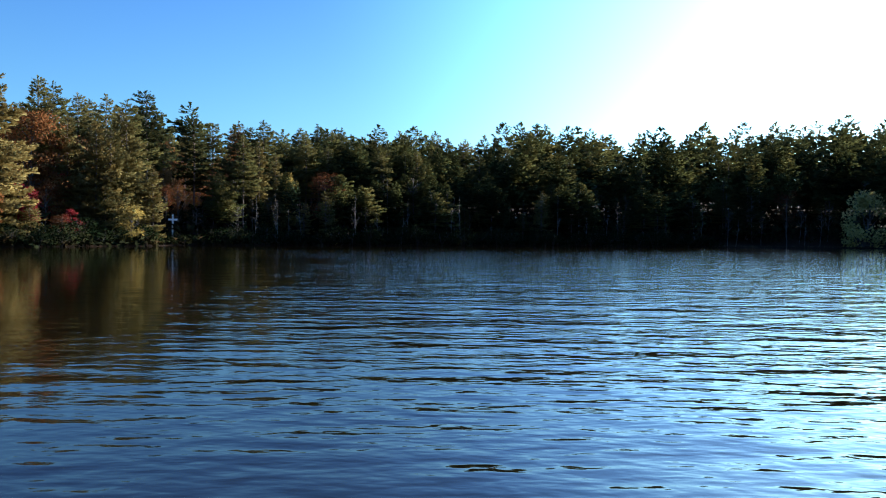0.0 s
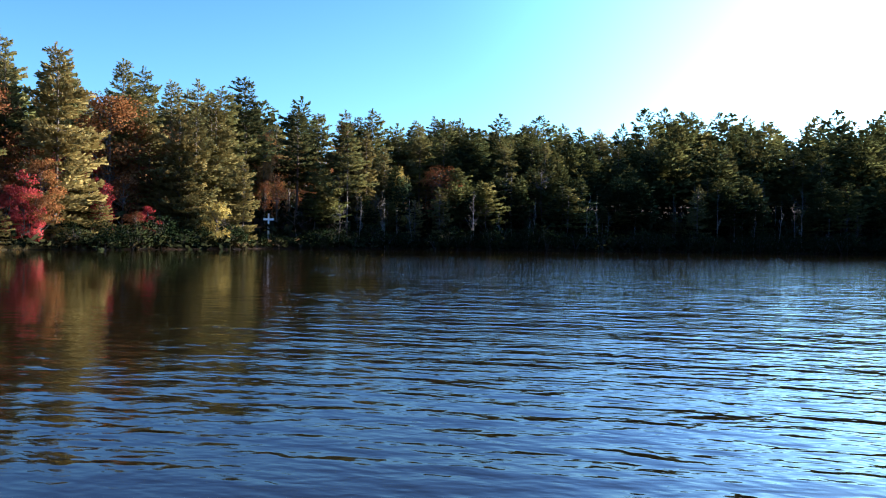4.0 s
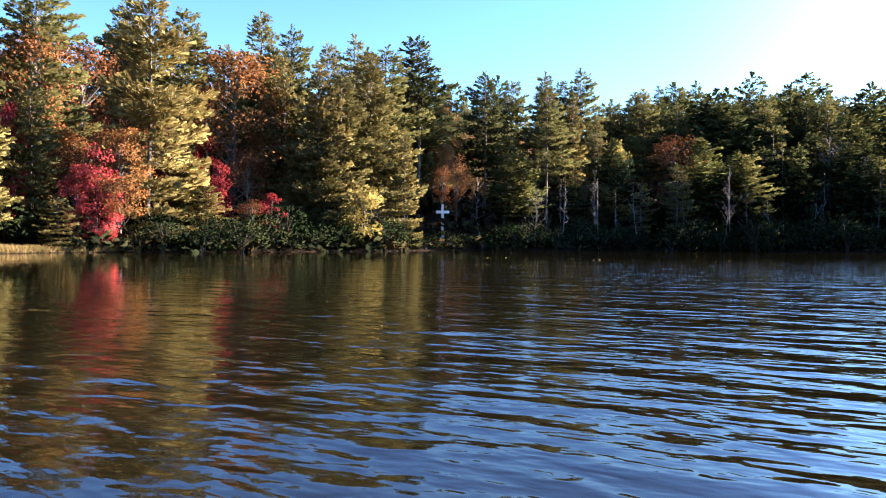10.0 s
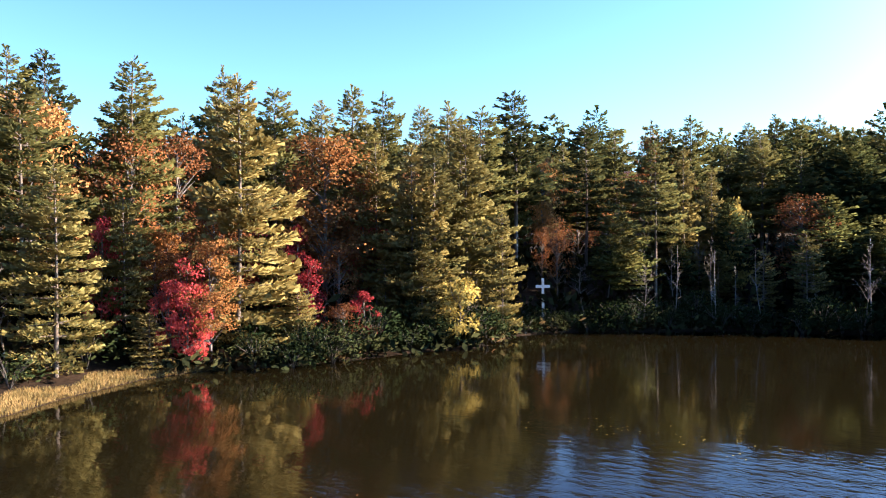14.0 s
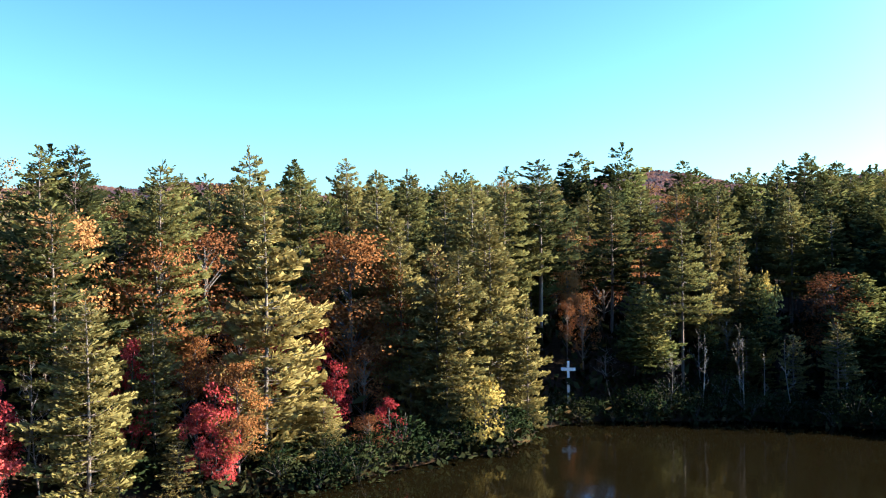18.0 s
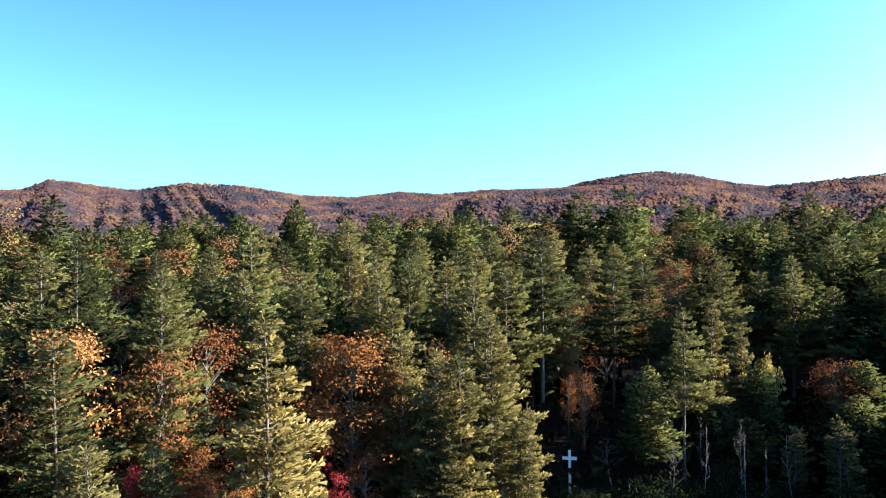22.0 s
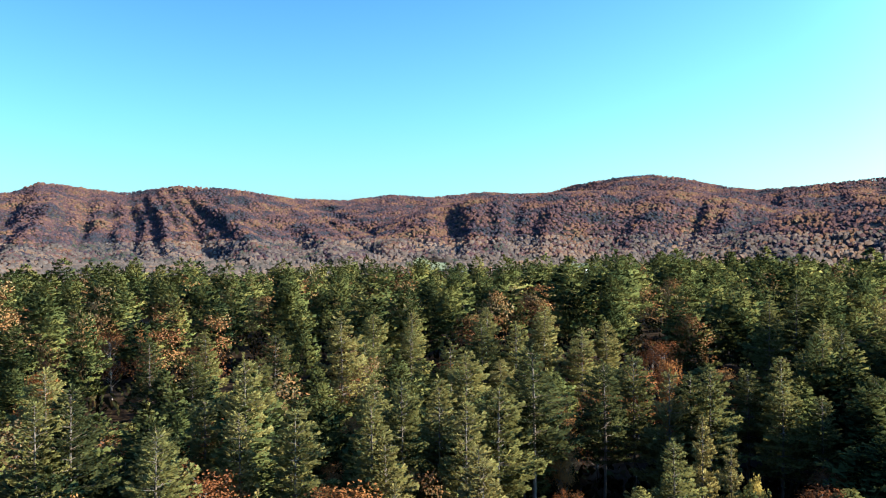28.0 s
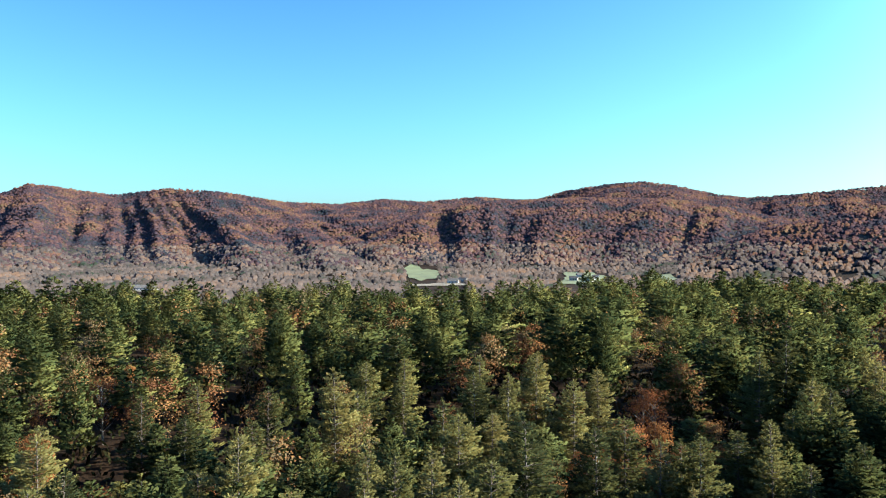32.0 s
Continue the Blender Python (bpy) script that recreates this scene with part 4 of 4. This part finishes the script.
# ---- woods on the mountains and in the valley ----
# rust and brown woods; the blue and purple tones are distance haze painted in
M_HILL = leaf_material("hazed_mountain_woods", [(0.0, (0.016, 0.024, 0.029)), (0.25, (0.025, 0.026, 0.035)), (0.42, (0.042, 0.029, 0.035)), (0.6, (0.067, 0.039, 0.039)),
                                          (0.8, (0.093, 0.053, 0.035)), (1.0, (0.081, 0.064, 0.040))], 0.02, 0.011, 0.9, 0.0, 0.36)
M_VALLEY = leaf_material("valley_trees", [(0.0, (0.021, 0.037, 0.025)), (0.25, (0.048, 0.043, 0.041)), (0.6, (0.088, 0.073, 0.067)), (0.85, (0.120, 0.078, 0.055)), (1.0, (0.122, 0.104, 0.094))], 0.05, 0.012, 0.9)


def blob_shapes():
    out = []
    for s in range(6):
        rng = np.random.RandomState(200 + s)
        n = 3
        a = np.linspace(0, 6.283, n, endpoint=False)
        rings = [(1.15, 0.05), (0.6, 0.9)]
        v = [(np.cos(t + k * 0.8) * r * rng.uniform(0.7, 1.2), np.sin(t + k * 0.8) * r * rng.uniform(0.7, 1.2), z + rng.normal(0, 0.09)) for k, (r, z) in enumerate(rings) for t in a]
        f = [q for j in range(n) for q in ((j, (j + 1) % n, n + j), ((j + 1) % n, n + (j + 1) % n, n + j))] + [(n, n + 1, n + 2)]
        out.append((np.array(v), np.array(f)))
    return out


def hill_wood(name, n, az0, az1, r0, r1, size, tall, mat, label, seed, avoid=(), low=-50.0, high=900.0, shapes=None, even=0.8):
    rng = np.random.RandomState(seed)
    az = np.radians(rng.uniform(az0, az1, n))
    r = np.sqrt(rng.uniform(r0 ** 2, r1 ** 2, n))
    x, y = HUB[0] + r * np.sin(az), HUB[1] + r * np.cos(az)
    ok = np.ones(n, bool)
    for a0, a1, ra, rb in avoid:
        ok &= (az < radians(a0)) | (az > radians(a1)) | (r < ra - 210) | (r > rb)
    x, y = x[ok], y[ok]
    z = ground_height(x, y)
    ok = (z > low) & (z < high)
    x, y, z = x[ok], y[ok], z[ok]
    vs, fs, ax, n = [], [], [], 0
    for X, Y, Z, w, a, k in zip(x, y, z, rng.uniform(0.65, 1.3, len(x)), rng.uniform(0, 6.283, len(x)), rng.randint(0, 6, len(x))):
        v, f = shapes[k]
        c, s = np.cos(a) * w * size, np.sin(a) * w * size
        vs.append(np.stack([v[:, 0] * c - v[:, 1] * s + X, v[:, 0] * s + v[:, 1] * c + Y, v[:, 2] * w * tall + Z - 1], 1))
        ax.append(np.tile([[X, Y, Z - 1.5 * tall]], (len(f), 1)))
        fs.append(f + n)
        n += len(v)
    me = crown_mesh(name, np.concatenate(vs), np.concatenate(fs), mat, np.concatenate(ax), even)
    tagged(link_mesh(me, name), label, "forest", kind="stuff")


# pastures: from and to in compass degrees, and from and to in metres from the middle of the lake
FIELDS = [(-38.2, -35.5, 1010, 1240), (-37.2, -33.2, 905, 975), (-26.2, -22.3, 960, 1130), (-19.6, -17.2, 950, 1090), (-58.6, -56.4, 900, 960)]
hill_wood("mountain_forest", 72000, -72, 0, 1080, 2480, 3.7, 4.6, M_HILL, "autumn woods in rust, brown and haze-blue over the mountain slopes", 301, FIELDS, 14.0, shapes=blob_shapes())
hill_wood("valley_woods", 27000, -72, 3, 420, 1750, 3.9, 6.0, M_VALLEY, "grey and brown leafless woods in the valley", 302, FIELDS, -50.0, 45.0, blob_shapes(), 0.9)


# ---- the white cross ----
def white_cross():
    m, n, l, p = material("white_paint")
    t = noise_node(n, l, 5, 4, world_coord(n))
    r = ramp(n, [(0.3, (0.62, 0.63, 0.64)), (0.7, (0.82, 0.82, 0.82))])
    l.new(t.outputs["Fac"], r.inputs[0])
    l.new(r.outputs[0], p.inputs["Base Color"])
    p.inputs["Roughness"].default_value = 0.6
    z = float(ground_height(-47.9, 128.9))
    e = tagged(new("cross"), "white-painted wooden cross standing among trees on the bank", "cross")
    e.location, e.rotation_euler = (-47.9, 128.9, z), (0, 0, radians(25))
    for name, sx, sy, z0, z1 in (("post", 0.14, 0.12, -0.2, 5.5 - z), ("crossbar", 0.80, 0.115, 4.42 - z, 4.75 - z)):
        bm = bmesh.new()
        bmesh.ops.create_cube(bm, size=1)
        for v in bm.verts:
            v.co = (v.co.x * 2 * sx, v.co.y * 2 * sy, z0 + (v.co.z + 0.5) * (z1 - z0))
        bmesh.ops.bevel(bm, geom=bm.edges[:], offset=0.02, segments=2, affect="EDGES")
        part(name, bm, m, e)


white_cross()



# ---- the valley: fields and houses ----
def plain(name, dark, light, scale, rough=0.9):
    m, n, l, p = material(name)
    t = noise_node(n, l, scale, 5, world_coord(n))
    r = ramp(n, [(0.3, dark), (0.7, light)])
    l.new(t.outputs["Fac"], r.inputs[0])
    l.new(r.outputs[0], p.inputs["Base Color"])
    p.inputs["Roughness"].default_value = rough
    return m


M_FIELD = plain("pasture", (0.040, 0.056, 0.020), (0.075, 0.092, 0.034), 0.05)
M_STUBBLE = plain("stubble", (0.07, 0.06, 0.04), (0.12, 0.10, 0.07), 0.05)
M_SIDING = plain("white_siding", (0.24, 0.24, 0.24), (0.34, 0.34, 0.33), 1.0, 0.6)
M_ROOF = plain("shingle_roof", (0.04, 0.04, 0.04), (0.08, 0.075, 0.07), 1.0, 0.9)
M_GLASS = plain("dark_window_glass", (0.02, 0.025, 0.03), (0.03, 0.035, 0.04), 1.0, 0.1)


def field(a0, a1, r0, r1, mat, label):
    """A clearing with uneven edges, laid over the ground."""
    rng = np.random.RandomState(int(r0))
    rings, k = 9, 36
    t = np.linspace(0, 2 * np.pi, k, endpoint=False)
    edge = 1 + 0.22 * np.sin(2 * t + rng.rand() * 6) + 0.16 * np.sin(3 * t + rng.rand() * 6) + 0.10 * np.sin(7 * t + rng.rand() * 6)
    V = []
    for q in np.linspace(0.02, 1, rings):
        az = np.radians((a0 + a1) / 2 + (a1 - a0) / 2 * np.cos(t) * q * edge)
        r = (r0 + r1) / 2 + (r1 - r0) / 2 * np.sin(t) * q * edge
        px, py = HUB[0] + r * np.sin(az), HUB[1] + r * np.cos(az)
        V.append(np.stack([px, py, ground_height(px, py) + 0.8], 1))
    i, j = np.meshgrid(np.arange(rings - 1), np.arange(k), indexing="ij")
    F = np.stack([i * k + j, i * k + (j + 1) % k, (i + 1) * k + (j + 1) % k, (i + 1) * k + j], -1).reshape(-1, 4)[:, ::-1]
    tagged(mesh_object("field", np.concatenate(V), F, mat, None, True), label, "field", kind="structure")


for bounds, mat, label in zip(FIELDS, (M_FIELD, M_STUBBLE, M_FIELD, M_FIELD, M_STUBBLE),
                              ("green pasture in the valley", "tan stubble field in the valley", "green pasture round the houses", "green pasture by the wooded spur", "tan stubble field in the valley")):
    field(*bounds, mat, label)


def house(x, y, turn, w, d, h):
    z = float(ground_height(x, y))
    e = tagged(new("house"), "small white house with a grey gabled roof", "house", "houses in the valley")
    e.location, e.rotation_euler = (x, y, z + 0.3), (0, 0, radians(turn))
    bm = bmesh.new()
    bmesh.ops.create_cube(bm, size=1, matrix=Matrix.Translation((0, 0, h / 2)) @ Matrix.Diagonal((w, d, h, 1)))
    part("wall", bm, M_SIDING, e)
    bm = bmesh.new()
    rise, over = d * 0.36, 0.5
    pts = [(sx * (w / 2 + over), sy * (d / 2 + over), h - 0.2) for sx in (-1, 1) for sy in (-1, 1)] + [(-(w / 2 + over), 0, h + rise), (w / 2 + over, 0, h + rise)]
    v = [bm.verts.new(q) for q in pts]
    for f in ((0, 2, 5, 4), (1, 4, 5, 3), (0, 4, 1), (2, 3, 5), (0, 1, 3, 2)):
        bm.faces.new([v[k] for k in f])
    bmesh.ops.recalc_face_normals(bm, faces=bm.faces[:])
    part("roof", bm, M_ROOF, e)
    for k in (-0.3, 0.0, 0.3):
        bm = bmesh.new()
        bmesh.ops.create_cube(bm, size=1, matrix=Matrix.Translation((k * w, -d / 2, h * 0.5)) @ Matrix.Diagonal((1.0, 0.08, 1.4, 1)))
        part("window", bm, M_GLASS, e)


for az, r, turn, w, d, h in ((-24.9, 1010, 15, 14, 9, 5), (-24.4, 1060, 40, 12, 9, 5), (-23.7, 995, -10, 16, 9, 5.5), (-23.2, 1040, 20, 11, 8, 4.5), (-34.4, 965, 30, 18, 10, 5),
                            (-33.6, 985, 10, 13, 9, 5), (-57.9, 930, 50, 16, 10, 5), (-57.3, 915, 30, 14, 9, 5), (-58.3, 945, 45, 12, 9, 5)):
    house(HUB[0] + r * math.sin(radians(az)), HUB[1] + r * math.cos(radians(az)), turn, 0.8 * w, 0.8 * d, 0.75 * h)


# ---- the grassy bank and what floats on the water ----
M_GRASS = leaf_material("dry_grass", [(0.0, (0.067, 0.059, 0.023)), (0.5, (0.142, 0.104, 0.043)), (1.0, (0.218, 0.153, 0.068))], 0.3, 0.8)


def grass_bank():
    rng = np.random.RandomState(31)
    p = np.stack([rng.uniform(-66, -48, 110000), rng.uniform(56, 91, 110000)], 1)
    far = np.stack([rng.uniform(-15, 110, 26000), rng.uniform(132, 162, 26000)], 1)
    p = np.concatenate([p, far[np.abs(shore_distance(far[:, 0], far[:, 1]) - 0.7) < 0.55]])
    sd = shore_distance(p[:, 0], p[:, 1])
    p = p[(sd > 0.02) & (sd < 2.4 + 1.0 * np.sin(p[:, 1]))]
    n = len(p)
    o = np.stack([p[:, 0], p[:, 1], ground_height(p[:, 0], p[:, 1]) - 0.02], 1)
    d = unit(np.stack([rng.normal(0, 0.35, n), rng.normal(0, 0.35, n), np.ones(n)], 1))
    v, f = blades(o, d, rng.uniform(0.14, 0.42, n), rng.uniform(0.025, 0.06, n), rng)
    tagged(mesh_object("grass", v, f, M_GRASS), "dry yellow grass along the sunny bank", "grass", kind="stuff")


def floating(name, x, y, rx, ry, n, mat, size, label, seed):
    rng = np.random.RandomState(seed)
    o = np.stack([x + rng.normal(0, rx, n), y + rng.normal(0, ry, n), np.full(n, 0.012)], 1)
    a = rng.uniform(0, 6.283, n)
    d = np.stack([np.cos(a), np.sin(a), rng.uniform(0, 0.08, n)], 1)
    l, w = size * rng.uniform(0.6, 1.4, n), size * rng.uniform(0.4, 0.9, n)
    side = np.stack([-np.sin(a), np.cos(a), rng.uniform(0, 0.1, n)], 1) * w[:, None] * 0.5
    mid = o + d * (l * 0.5)[:, None]
    v = np.stack([o, mid - side, o + d * l[:, None], mid + side], 1).reshape(-1, 3)
    tagged(mesh_object(name, v, np.arange(len(v)).reshape(-1, 4), mat), label, "leaves", kind="stuff")


grass_bank()
floating("fallen_leaves", -27.6, 73.0, 1.5, 0.9, 42, M_ORANGE, 0.10, "orange and red leaves floating on calm water", 41)
floating("fallen_leaves", -42.0, 88.0, 3.5, 3.0, 30, M_YELLOW, 0.09, "pale leaves floating on calm water", 42)
floating("fallen_leaves", -22.5, 90.0, 4.5, 1.2, 60, M_YELLOW, 0.1, "pale leaves drifting at the edge of the ripples", 43)
floating("fallen_leaves", -19.2, 77.4, 0.8, 0.6, 20, M_YELLOW, 0.1, "pale leaves drifting at the edge of the ripples", 44)
